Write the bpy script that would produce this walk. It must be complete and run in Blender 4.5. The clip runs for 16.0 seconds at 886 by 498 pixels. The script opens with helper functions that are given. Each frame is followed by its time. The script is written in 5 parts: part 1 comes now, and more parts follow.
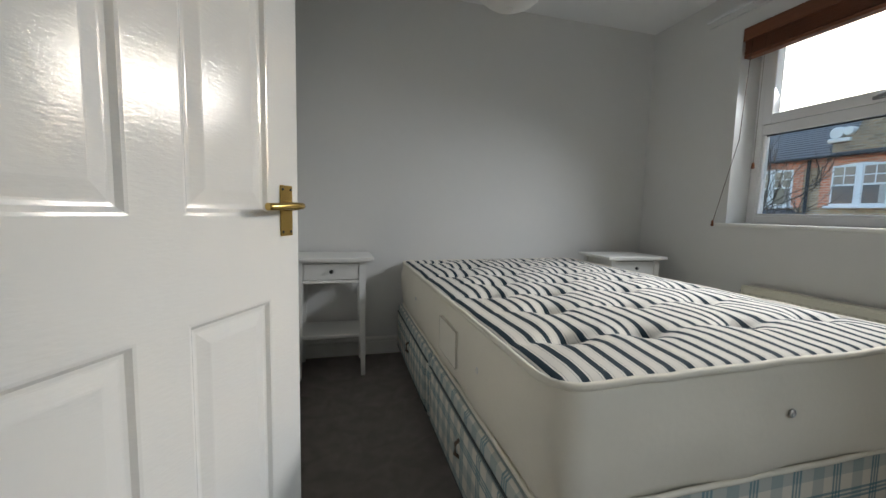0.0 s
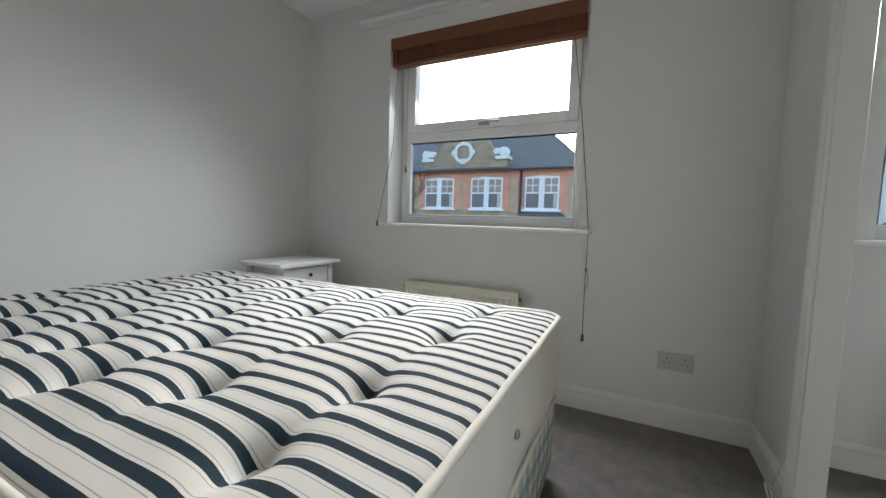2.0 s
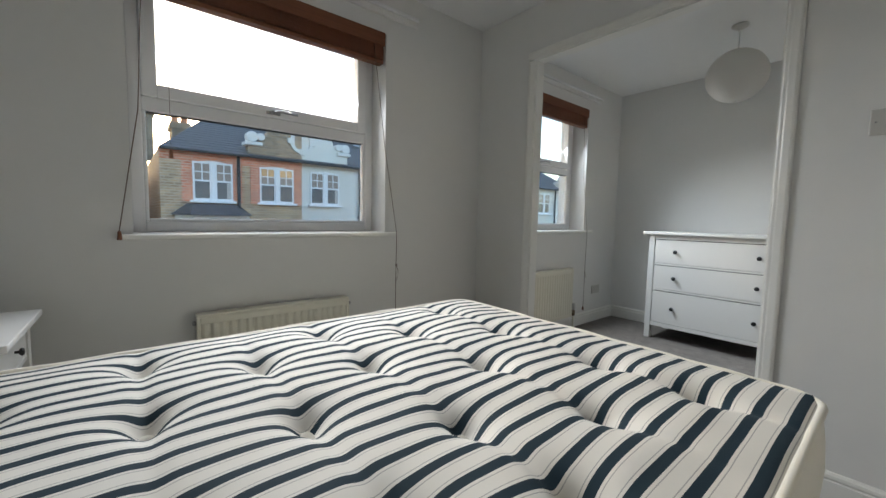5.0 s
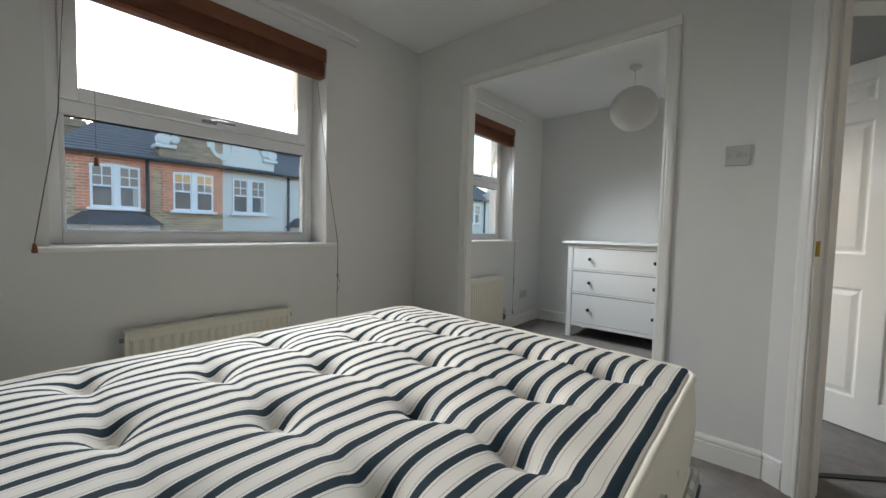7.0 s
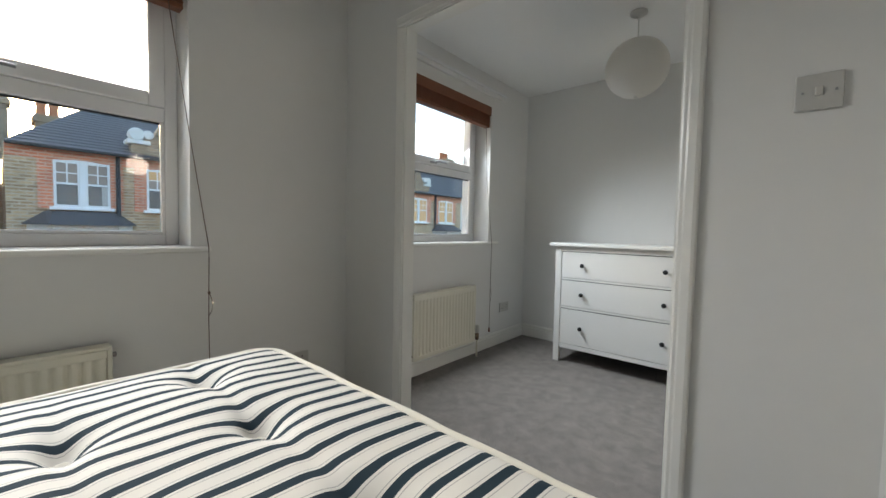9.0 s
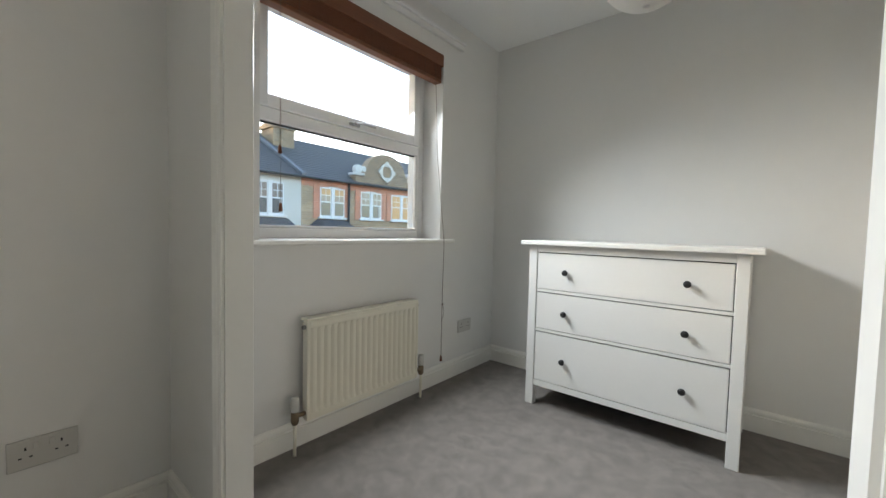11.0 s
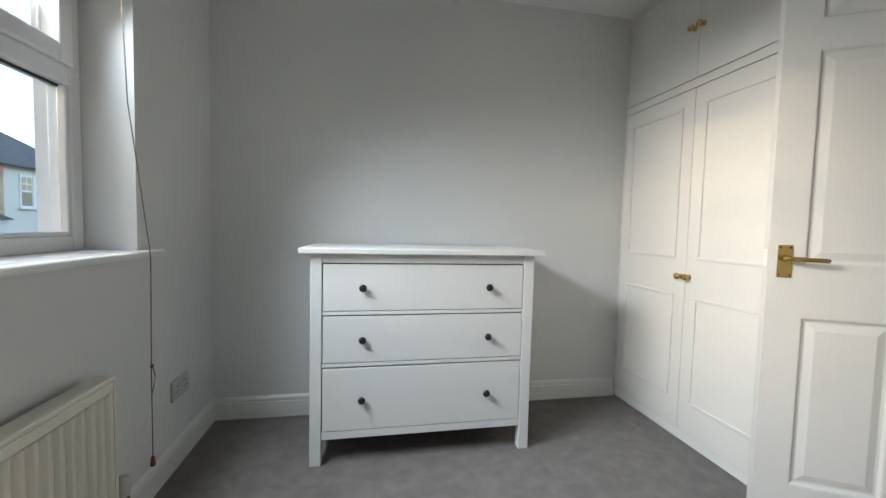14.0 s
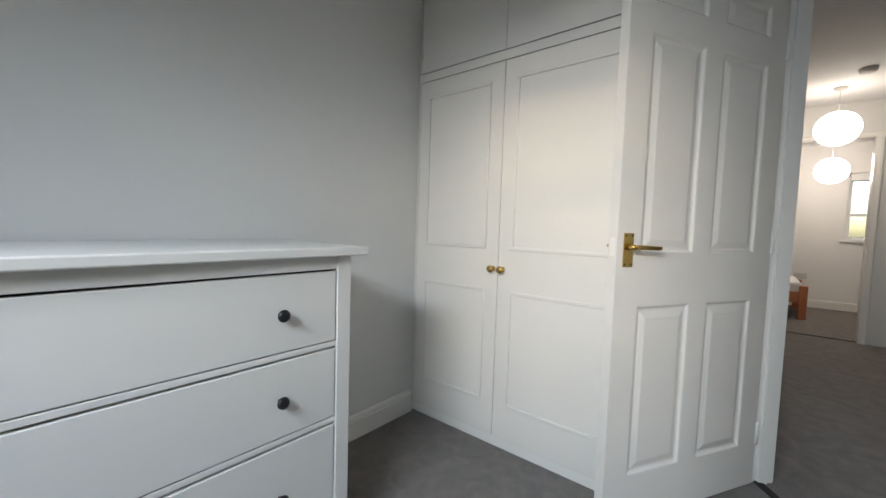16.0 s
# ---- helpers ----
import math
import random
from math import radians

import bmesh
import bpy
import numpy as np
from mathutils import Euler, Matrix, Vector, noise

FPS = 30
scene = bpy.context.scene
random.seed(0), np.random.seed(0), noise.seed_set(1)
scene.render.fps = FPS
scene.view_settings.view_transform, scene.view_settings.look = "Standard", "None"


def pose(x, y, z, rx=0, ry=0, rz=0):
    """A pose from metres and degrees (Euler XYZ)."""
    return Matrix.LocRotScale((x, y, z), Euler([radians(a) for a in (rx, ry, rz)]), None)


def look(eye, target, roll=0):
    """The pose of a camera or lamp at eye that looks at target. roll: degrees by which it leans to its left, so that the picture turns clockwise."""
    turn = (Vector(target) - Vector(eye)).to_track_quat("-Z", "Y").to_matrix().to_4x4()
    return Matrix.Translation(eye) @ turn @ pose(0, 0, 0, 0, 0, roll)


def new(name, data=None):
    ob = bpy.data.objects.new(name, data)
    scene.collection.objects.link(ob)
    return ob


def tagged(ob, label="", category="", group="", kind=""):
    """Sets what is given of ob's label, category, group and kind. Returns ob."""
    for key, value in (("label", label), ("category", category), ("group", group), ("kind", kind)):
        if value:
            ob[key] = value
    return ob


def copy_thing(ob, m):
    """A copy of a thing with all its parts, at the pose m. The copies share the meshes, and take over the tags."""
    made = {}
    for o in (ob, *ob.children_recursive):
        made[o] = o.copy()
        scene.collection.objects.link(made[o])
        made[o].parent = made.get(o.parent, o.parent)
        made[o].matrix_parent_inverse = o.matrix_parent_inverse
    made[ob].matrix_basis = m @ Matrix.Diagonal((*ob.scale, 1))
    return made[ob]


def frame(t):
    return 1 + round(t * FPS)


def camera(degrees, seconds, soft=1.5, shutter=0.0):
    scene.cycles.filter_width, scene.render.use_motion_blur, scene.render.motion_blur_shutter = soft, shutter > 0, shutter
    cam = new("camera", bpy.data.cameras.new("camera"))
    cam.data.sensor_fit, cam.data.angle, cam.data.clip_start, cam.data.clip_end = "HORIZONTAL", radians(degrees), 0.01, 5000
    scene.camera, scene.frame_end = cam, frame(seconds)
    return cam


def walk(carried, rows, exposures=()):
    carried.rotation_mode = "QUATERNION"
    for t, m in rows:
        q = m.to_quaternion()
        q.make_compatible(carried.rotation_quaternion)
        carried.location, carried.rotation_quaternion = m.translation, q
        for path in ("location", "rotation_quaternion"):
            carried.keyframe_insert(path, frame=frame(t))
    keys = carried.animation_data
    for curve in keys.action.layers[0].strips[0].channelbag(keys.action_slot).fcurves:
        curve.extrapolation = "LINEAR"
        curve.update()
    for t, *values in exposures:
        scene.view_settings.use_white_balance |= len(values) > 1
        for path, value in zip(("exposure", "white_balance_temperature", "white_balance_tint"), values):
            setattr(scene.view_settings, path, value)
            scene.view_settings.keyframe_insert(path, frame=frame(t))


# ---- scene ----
cam = camera(98.3, 16.0)
PATH = [
    (0, (0.001, 0.021, 0.971), (0.521, 1.942, 0.778), 1.4),
    (0.5, (0.061, 0.093, 0.979), (0.894, 1.902, 0.802), 1.3),
    (1, (0.089, 0.156, 0.983), (1.289, 1.747, 0.812), 1.3),
    (1.5, (0.163, 0.255, 0.986), (1.679, 1.549, 0.819), 1.3),
    (2, (0.245, 0.447, 0.975), (2.034, 1.327, 0.822), 1.7),
    (2.5, (0.303, 0.673, 0.983), (2.27, 1.0, 0.828), 1.4),
    (3, (0.402, 0.895, 1.05), (2.391, 0.869, 0.849), 1.2),
    (3.5, (0.403, 1.208, 1.055), (2.359, 0.838, 0.868), 1.3),
    (4, (0.419, 1.485, 1.046), (2.266, 0.739, 0.862), 1.3),
    (4.5, (0.388, 1.704, 1.033), (2.089, 0.665, 0.867), 1.3),
    (5, (0.323, 1.919, 1.036), (1.853, 0.641, 0.875), 1.2),
    (7.5, (0.267, 2.04, 1.044), (1.55, 0.51, 0.941), 1.3),
    (8, (0.301, 1.816, 1.037), (1.593, 0.293, 0.932), 1.2),
    (8.5, (0.345, 1.541, 1.035), (1.641, 0.021, 0.936), 1.2),
    (9, (0.449, 1.236, 1.037), (1.753, -0.278, 0.939), 1.2),
    (11.5, (0.853, 0.176, 0.989), (2.097, -1.387, 0.895), 1.5),
    (12, (1.0, 0.057, 0.984), (2.096, -1.613, 0.89), 1.5),
    (12.5, (1.161, 0.018, 0.987), (1.866, -1.851, 0.891), 1.3),
    (13, (1.327, -0.016, 1.01), (1.617, -1.992, 0.899), 1.2),
    (13.5, (1.461, -0.013, 1.037), (1.378, -2.007, 0.919), 1.3),
    (14, (1.527, -0.025, 1.051), (1.154, -1.986, 0.941), 1.4),
    (14.5, (1.482, -0.11, 1.054), (0.827, -1.996, 0.933), 1.4),
    (15, (1.415, -0.291, 1.034), (0.521, -2.076, 0.915), 1.5),
    (15.5, (1.41, -0.531, 1.028), (0.26, -2.162, 0.908), 1.6),
    (16, (1.48, -0.771, 1.025), (-0.064, -2.036, 0.905), 1.8),
]
walk(cam, [(t, look(eye, target, roll)) for t, eye, target, roll in PATH], exposures=[(t, stops, warmth, 10) for t, stops, warmth in (
    (0, 2.78, 6300), (1, 3.12, 6300), (1.5, 3.24, 6250), (2, 3.08, 6150), (3, 2.86, 6150), (5, 2.84, 6300), (8, 2.83, 6350), (9, 2.90, 6450),
    (11.5, 3.24, 6650), (13, 3.03, 6500), (14, 2.92, 6250), (15, 2.87, 6150), (16, 2.58, 6050))])

# ---------------------------------------------------------------- world, sun and exposure
SUN_AZ, SUN_EL = 80.2, 8.2          # degrees clockwise from +y, degrees up
world = bpy.data.worlds.new("sky")
scene.world = world
world.use_nodes = True
wn = world.node_tree.nodes
sky = wn.new("ShaderNodeTexSky")
sky.sky_type, sky.sun_disc = "NISHITA", False
sky.sun_elevation, sky.sun_rotation = radians(SUN_EL), radians(SUN_AZ)
sky.air_density, sky.dust_density, sky.ozone_density = 1.0, 2.0, 1.5
wn["Background"].inputs["Strength"].default_value = 0.15
world.node_tree.links.new(sky.outputs[0], wn["Background"].inputs["Color"])
sun_data = bpy.data.lights.new("sun", "SUN")
sun_data.energy, sun_data.angle, sun_data.color = 0.075, radians(0.9), (1.0, 0.78, 0.52)
sun = new("sun", sun_data)
sun_dir = Vector((math.sin(radians(SUN_AZ)) * math.cos(radians(SUN_EL)), math.cos(radians(SUN_AZ)) * math.cos(radians(SUN_EL)), math.sin(radians(SUN_EL))))
sun.matrix_world = look(sun_dir * 60, (0, 0, 0))


# fill lamps added at the upper lights of the two windows, boosting the skylight
for y, w, power, tone, tilt, wide in ((1.294, 0.98, 2.15, (0.93, 0.955, 0.98), 40, 104), (-0.983, 0.97, 2.75, (0.85, 0.935, 1.0), 42, 102)):
    lamp = bpy.data.lights.new("skylight_fill", "AREA")
    lamp.shape, lamp.size, lamp.size_y = "RECTANGLE", w, 0.25
    lamp.energy, lamp.color, lamp.spread = power, tone, radians(wide)
    ob = new("skylight_fill", lamp)
    ob.matrix_world = look((2.45, y, 1.80), (1.45, y, 1.80 - math.tan(radians(tilt))))
# added warm lamp at the second window, tinting the wardrobe like horizon glow
lamp = bpy.data.lights.new("added_warm_fill", "AREA")
lamp.shape, lamp.size, lamp.size_y = "RECTANGLE", 0.55, 0.07
lamp.energy, lamp.color, lamp.spread = 0.17, (1.0, 0.84, 0.66), radians(40)
new("added_warm_fill", lamp).matrix_world = look((2.45, -0.78, 1.72), (-0.3, -1.50, 1.00))

# ---------------------------------------------------------------- materials


def mat(name, color, rough=0.5, metal=0.0, vary=0.06, scale=3.0, bump=0.0, bump_scale=200.0, coat=0.0, spec=0.5):
    """Painted or plain surface: two scales of colour variation and fine relief."""
    m = bpy.data.materials.new(name)
    m.use_nodes = True
    nt = m.node_tree
    b = nt.nodes["Principled BSDF"]
    b.inputs["Roughness"].default_value, b.inputs["Metallic"].default_value = rough, metal
    b.inputs["Coat Weight"].default_value, b.inputs["Specular IOR Level"].default_value = coat, spec
    co = nt.nodes.new("ShaderNodeTexCoord")
    big, fine, mix = nt.nodes.new("ShaderNodeTexNoise"), nt.nodes.new("ShaderNodeTexNoise"), nt.nodes.new("ShaderNodeMix")
    big.inputs["Scale"].default_value, fine.inputs["Scale"].default_value = scale, scale * 14
    big.inputs["Detail"].default_value = 4
    add = nt.nodes.new("ShaderNodeMath")
    add.operation = "MULTIPLY_ADD"
    add.inputs[1].default_value, add.inputs[2].default_value = 0.4, 0.0
    nt.links.new(co.outputs["Object"], big.inputs["Vector"])
    nt.links.new(co.outputs["Object"], fine.inputs["Vector"])
    nt.links.new(fine.outputs["Fac"], add.inputs[0])
    blend = nt.nodes.new("ShaderNodeMath")
    blend.operation = "MULTIPLY_ADD"
    blend.inputs[1].default_value = 0.6
    nt.links.new(big.outputs["Fac"], blend.inputs[0])
    nt.links.new(add.outputs[0], blend.inputs[2])
    mix.data_type = "RGBA"
    mix.inputs["A"].default_value = (*[c * (1 - vary) for c in color], 1)
    mix.inputs["B"].default_value = (*[min(1, c * (1 + vary)) for c in color], 1)
    nt.links.new(blend.outputs[0], mix.inputs["Factor"])
    nt.links.new(mix.outputs["Result"], b.inputs["Base Color"])
    if bump:
        n, bn = nt.nodes.new("ShaderNodeTexNoise"), nt.nodes.new("ShaderNodeBump")
        n.inputs["Scale"].default_value, n.inputs["Detail"].default_value = bump_scale, 5
        bn.inputs["Strength"].default_value, bn.inputs["Distance"].default_value = bump, 0.002
        nt.links.new(co.outputs["Object"], n.inputs["Vector"])
        nt.links.new(n.outputs["Fac"], bn.inputs["Height"])
        nt.links.new(bn.outputs[0], b.inputs["Normal"])
    return m


WALL = mat("wall_paint", (0.705, 0.70, 0.68), 0.75, vary=0.035, scale=1.3, bump=0.12, bump_scale=140)
CEIL = mat("ceiling_paint", (0.8, 0.8, 0.79), 0.85, vary=0.02, scale=1.1, bump=0.1, bump_scale=120)
GLOSS = mat("white_gloss_paint", (0.74, 0.72, 0.675), 0.085, vary=0.03, scale=4, bump=0.22, bump_scale=75, coat=0.0, spec=0.33)
# brushed-on paint ripples lie along the grain
ripple = GLOSS.node_tree.nodes.new("ShaderNodeMapping")
ripple.inputs["Scale"].default_value = (0.8, 0.8, 2.6)
relief = [n for n in GLOSS.node_tree.nodes if n.type == "TEX_NOISE"][-1]
GLOSS.node_tree.links.new(GLOSS.node_tree.nodes["Texture Coordinate"].outputs["Object"], ripple.inputs["Vector"])
GLOSS.node_tree.links.new(ripple.outputs["Vector"], relief.inputs["Vector"])
TRIM = mat("satin_trim_paint", (0.77, 0.76, 0.72), 0.3, vary=0.03, scale=4, bump=0.05, bump_scale=60)
PVC = mat("white_pvc", (0.8, 0.8, 0.8), 0.22, vary=0.02, scale=6)
FURN = mat("white_stain_furniture", (0.74, 0.735, 0.71), 0.38, vary=0.03, scale=5, bump=0.08, bump_scale=70)
RAD = mat("radiator_enamel", (0.72, 0.69, 0.58), 0.28, vary=0.03, scale=4)
BLACK = mat("black_knob", (0.012, 0.012, 0.013), 0.35, vary=0.2, scale=30)
BRASS = mat("polished_brass", (0.62, 0.42, 0.13), 0.2, 1.0, vary=0.12, scale=40)
CHROME = mat("brushed_metal", (0.6, 0.6, 0.6), 0.3, 1.0, vary=0.1, scale=60)
# near-black for small black parts; on carcasses it paints the shade in gaps
DARK = mat("black_parts_and_gap_shade", (0.02, 0.02, 0.02), 0.8, vary=0.2)
SOCKET = mat("white_plastic", (0.52, 0.51, 0.48), 0.3, vary=0.02, scale=10)
GREYMETAL = mat("grey_handle", (0.3, 0.3, 0.3), 0.4, 0.6, vary=0.1, scale=40)
CORD = mat("brown_cord", (0.13, 0.09, 0.065), 0.8, vary=0.15, scale=80)
WHITECORD = mat("white_cable", (0.62, 0.62, 0.60), 0.5, vary=0.05, scale=80)

# ---------------------------------------------------------------- building helpers


def box(bm, x0, y0, z0, x1, y1, z1, bevel=0.0, seg=2):
    """Adds a box with rounded edges."""
    b = bmesh.new()
    vs = [b.verts.new(p) for p in ((x0, y0, z0), (x1, y0, z0), (x1, y1, z0), (x0, y1, z0), (x0, y0, z1), (x1, y0, z1), (x1, y1, z1), (x0, y1, z1))]
    for f in ((3, 2, 1, 0), (4, 5, 6, 7), (0, 1, 5, 4), (1, 2, 6, 5), (2, 3, 7, 6), (3, 0, 4, 7)):
        b.faces.new([vs[i] for i in f])
    if bevel:
        bmesh.ops.bevel(b, geom=b.edges[:], offset=bevel, segments=seg, profile=0.5, affect="EDGES")
    join(bm, b)
    return bm


def join(bm, b, m=None):
    """Moves the faces of b into bm."""
    made = {v: bm.verts.new(m @ v.co if m else v.co) for v in b.verts}
    for f in b.faces:
        try:
            nf = bm.faces.new([made[v] for v in f.verts])
            nf.smooth = f.smooth
        except ValueError:
            pass
    b.free()
    return bm


def prism(bm, poly, z0, z1):
    """Adds an upright prism over a plan polygon given anticlockwise."""
    lo, hi = [bm.verts.new((x, y, z0)) for x, y in poly], [bm.verts.new((x, y, z1)) for x, y in poly]
    n = len(poly)
    for i in range(n):
        bm.faces.new((lo[i], lo[(i + 1) % n], hi[(i + 1) % n], hi[i]))
    bm.faces.new(list(reversed(lo)))
    bm.faces.new(hi)
    return bm


def lathe(bm, profile, n=20, m=None, smooth=True):
    """Adds a turned shape: profile of (radius, height) about z."""
    b = bmesh.new()
    rings = [[b.verts.new((r * math.cos(2 * math.pi * i / n), r * math.sin(2 * math.pi * i / n), z)) for i in range(n)] for r, z in profile]
    for a, c in zip(rings, rings[1:]):
        for i in range(n):
            b.faces.new((a[i], a[(i + 1) % n], c[(i + 1) % n], c[i])).smooth = smooth
    b.faces.new(list(reversed(rings[0])))
    b.faces.new(rings[-1])
    return join(bm, b, m)


def tube(bm, pts, r, n=8):
    """Adds a round bar along points."""
    b, rings = bmesh.new(), []
    pts = [Vector(p) for p in pts]
    for i, p in enumerate(pts):
        d = (pts[min(i + 1, len(pts) - 1)] - pts[max(i - 1, 0)]).normalized()
        q = d.to_track_quat("Z", "Y")
        rings.append([b.verts.new(p + q @ Vector((r * math.cos(2 * math.pi * k / n), r * math.sin(2 * math.pi * k / n), 0))) for k in range(n)])
    for a, c in zip(rings, rings[1:]):
        for k in range(n):
            b.faces.new((a[k], a[(k + 1) % n], c[(k + 1) % n], c[k])).smooth = True
    b.faces.new(list(reversed(rings[0])))
    b.faces.new(rings[-1])
    return join(bm, b)


def part(name, bm, material, parent=None, label="", at=None):
    """Links a bmesh as one mesh object, under a thing or a part."""
    me = bpy.data.meshes.new(name)
    bmesh.ops.recalc_face_normals(bm, faces=bm.faces[:])
    bm.to_mesh(me)
    bm.free()
    me.materials.append(material)
    ob = new(name, me)
    if parent:
        ob.parent = parent
    if at is not None:
        ob.matrix_basis = at
    if label:
        ob["label"] = label
    return ob


def thing(name, m, label, category, group="", kind=""):
    """An empty at a thing's base."""
    ob = new(name)
    ob.empty_display_size = 0.1
    ob.matrix_basis = m
    return tagged(ob, label, category, group, kind)


def structure(name, bm, material, label, category):
    return tagged(part(name, bm, material), label, category, kind="structure")


def quick(*boxes, bevel=0.0):
    bm = bmesh.new()
    for b in boxes:
        box(bm, *b, bevel=bevel)
    return bm


def holed(u0, u1, z0, z1, holes, place):
    """A wall slab with holes through it: place(u, w, z) gives the point, w 0 at the face and 1 at the back."""
    us, zs = sorted({u0, u1, *[h[0] for h in holes], *[h[1] for h in holes]}), sorted({z0, z1, *[h[2] for h in holes], *[h[3] for h in holes]})
    solid = lambda i, j: 0 <= i < len(us) - 1 and 0 <= j < len(zs) - 1 and not any(h[0] <= us[i] and us[i + 1] <= h[1] and h[2] <= zs[j] and zs[j + 1] <= h[3] for h in holes)
    bm = bmesh.new()
    vert = {}

    def v(i, w, j):
        if (i, w, j) not in vert:
            vert[i, w, j] = bm.verts.new(place(us[i], w, zs[j]))
        return vert[i, w, j]

    for i in range(len(us) - 1):
        for j in range(len(zs) - 1):
            if not solid(i, j):
                continue
            for w in (0, 1):
                bm.faces.new((v(i, w, j), v(i + 1, w, j), v(i + 1, w, j + 1), v(i, w, j + 1)))
            if not solid(i - 1, j):
                bm.faces.new((v(i, 0, j), v(i, 0, j + 1), v(i, 1, j + 1), v(i, 1, j)))
            if not solid(i + 1, j):
                bm.faces.new((v(i + 1, 0, j), v(i + 1, 0, j + 1), v(i + 1, 1, j + 1), v(i + 1, 1, j)))
            if not solid(i, j - 1):
                bm.faces.new((v(i, 0, j), v(i + 1, 0, j), v(i + 1, 1, j), v(i, 1, j)))
            if not solid(i, j + 1):
                bm.faces.new((v(i, 0, j + 1), v(i + 1, 0, j + 1), v(i + 1, 1, j + 1), v(i, 1, j + 1)))
    return bm


# ---------------------------------------------------------------- plan, in metres
EX, NY, SY = 2.340, 2.585, -2.205            # faces of the window wall, the headboard wall, the far wall
PN, PS, CEILING = -0.09, -0.152, 2.36        # partition faces, ceiling height
OX0, OX1, OZ = 0.675, 1.850, 2.02           # clear opening in the partition
WA, WB = (0.699, 1.889), (-1.561, -0.405)   # window reveals along y
WZ0, WZ1 = 0.945, 2.10
C1, C2 = Vector((0.235, -0.10)), Vector((0.235, -0.20))
D1, D2 = Vector((-0.815, 0.580)), Vector((-0.815, -0.580))
N1, N2 = Vector((0.580, 0.815)), Vector((0.580, -0.815))   # towards the rooms
JAMB, LEAF = 0.145, 0.798                    # from the corner to the strike jamb; clear door width
DOORZ = 1.985
HALLN, HALLS = 0.47, -0.77

# ---------------------------------------------------------------- carpet


def carpet_material():
    m = mat("grey_carpet", (0.20, 0.180, 0.165), 0.95, vary=0.12, scale=2.6, spec=0.1)
    nt = m.node_tree
    b, co = nt.nodes["Principled BSDF"], nt.nodes["Texture Coordinate"]
    pile, tread, bn = nt.nodes.new("ShaderNodeTexNoise"), nt.nodes.new("ShaderNodeTexNoise"), nt.nodes.new("ShaderNodeBump")
    pile.inputs["Scale"].default_value, pile.inputs["Detail"].default_value = 420, 3
    tread.inputs["Scale"].default_value, tread.inputs["Detail"].default_value, tread.inputs["Distortion"].default_value = 14.0, 8, 0.6
    ramp = nt.nodes.new("ShaderNodeValToRGB")
    ramp.color_ramp.elements[0].position, ramp.color_ramp.elements[1].position = 0.30, 0.72
    ramp.color_ramp.elements[0].color, ramp.color_ramp.elements[1].color = (0.79, 0.78, 0.77, 1), (1.14, 1.13, 1.12, 1)
    mul = nt.nodes.new("ShaderNodeMix")
    mul.data_type, mul.blend_type = "RGBA", "MULTIPLY"
    mul.inputs["Factor"].default_value = 1
    old = b.inputs["Base Color"].links[0].from_socket
    nt.links.new(co.outputs["Object"], tread.inputs["Vector"])
    nt.links.new(co.outputs["Object"], pile.inputs["Vector"])
    nt.links.new(tread.outputs["Fac"], ramp.inputs["Fac"])
    nt.links.new(old, mul.inputs["A"])
    nt.links.new(ramp.outputs["Color"], mul.inputs["B"])
    speck = nt.nodes.new("ShaderNodeMix")
    speck.data_type, speck.blend_type = "RGBA", "MULTIPLY"
    speck.inputs["Factor"].default_value = 0.55
    nt.links.new(mul.outputs["Result"], speck.inputs["A"])
    bright = nt.nodes.new("ShaderNodeMath")
    bright.operation = "MULTIPLY_ADD"
    bright.inputs[1].default_value, bright.inputs[2].default_value = 1.2, 0.4
    nt.links.new(pile.outputs["Fac"], bright.inputs[0])
    nt.links.new(bright.outputs[0], speck.inputs["B"])
    nt.links.new(speck.outputs["Result"], b.inputs["Base Color"])
    bn.inputs["Strength"].default_value, bn.inputs["Distance"].default_value = 0.7, 0.006
    nt.links.new(pile.outputs["Fac"], bn.inputs["Height"])
    nt.links.new(bn.outputs[0], b.inputs["Normal"])
    b.inputs["Sheen Weight"].default_value = 0.15
    return m


CARPET = carpet_material()

# ---------------------------------------------------------------- the shell
structure("floor", quick((-6.6, -2.6, -0.25, EX + 0.3, 2.9, 0.0)), CARPET, "grey cut-pile carpet with tread marks", "floor")
structure("ceiling", quick((-6.6, -2.6, CEILING, EX + 0.3, 2.9, CEILING + 0.2)), CEIL, "plain white painted ceiling", "ceiling")
structure("wall_east", holed(-2.6, 2.9, 0.0, CEILING, [(WB[0], WB[1], WZ0, WZ1), (WA[0], WA[1], WZ0, WZ1)], lambda u, w, z: (EX + 0.30 * w, u, z)), WALL, "white emulsion wall pierced by two windows", "wall")
structure("wall_north", quick((-1.2, NY, 0, EX, NY + 0.2, CEILING)), WALL, "white emulsion wall behind the bed head", "wall")
structure("wall_south", quick((-1.2, SY - 0.2, 0, EX, SY, CEILING)), WALL, "white emulsion wall behind the chest of drawers", "wall")


def wall_piece(name, a, b, n, thick, z0, z1, label):
    """A wall between plan points a and b whose back lies thick away against n."""
    a, b = Vector(a), Vector(b)
    poly = [a, b, b - n * thick, a - n * thick]
    return structure(name, prism(bmesh.new(), [tuple(p) for p in poly], z0, z1), WALL, label, "wall")


OUT = JAMB + LEAF
bm = holed(0.235, EX, 0.0, CEILING, [(OX0 - 0.028, OX1 + 0.028, 0.0, OZ + 0.028)], lambda u, w, z: (u, PN + (PS - PN) * w, z))
structure("wall_partition", bm, WALL, "white partition wall with a wide cased opening", "wall")
TH = 0.10
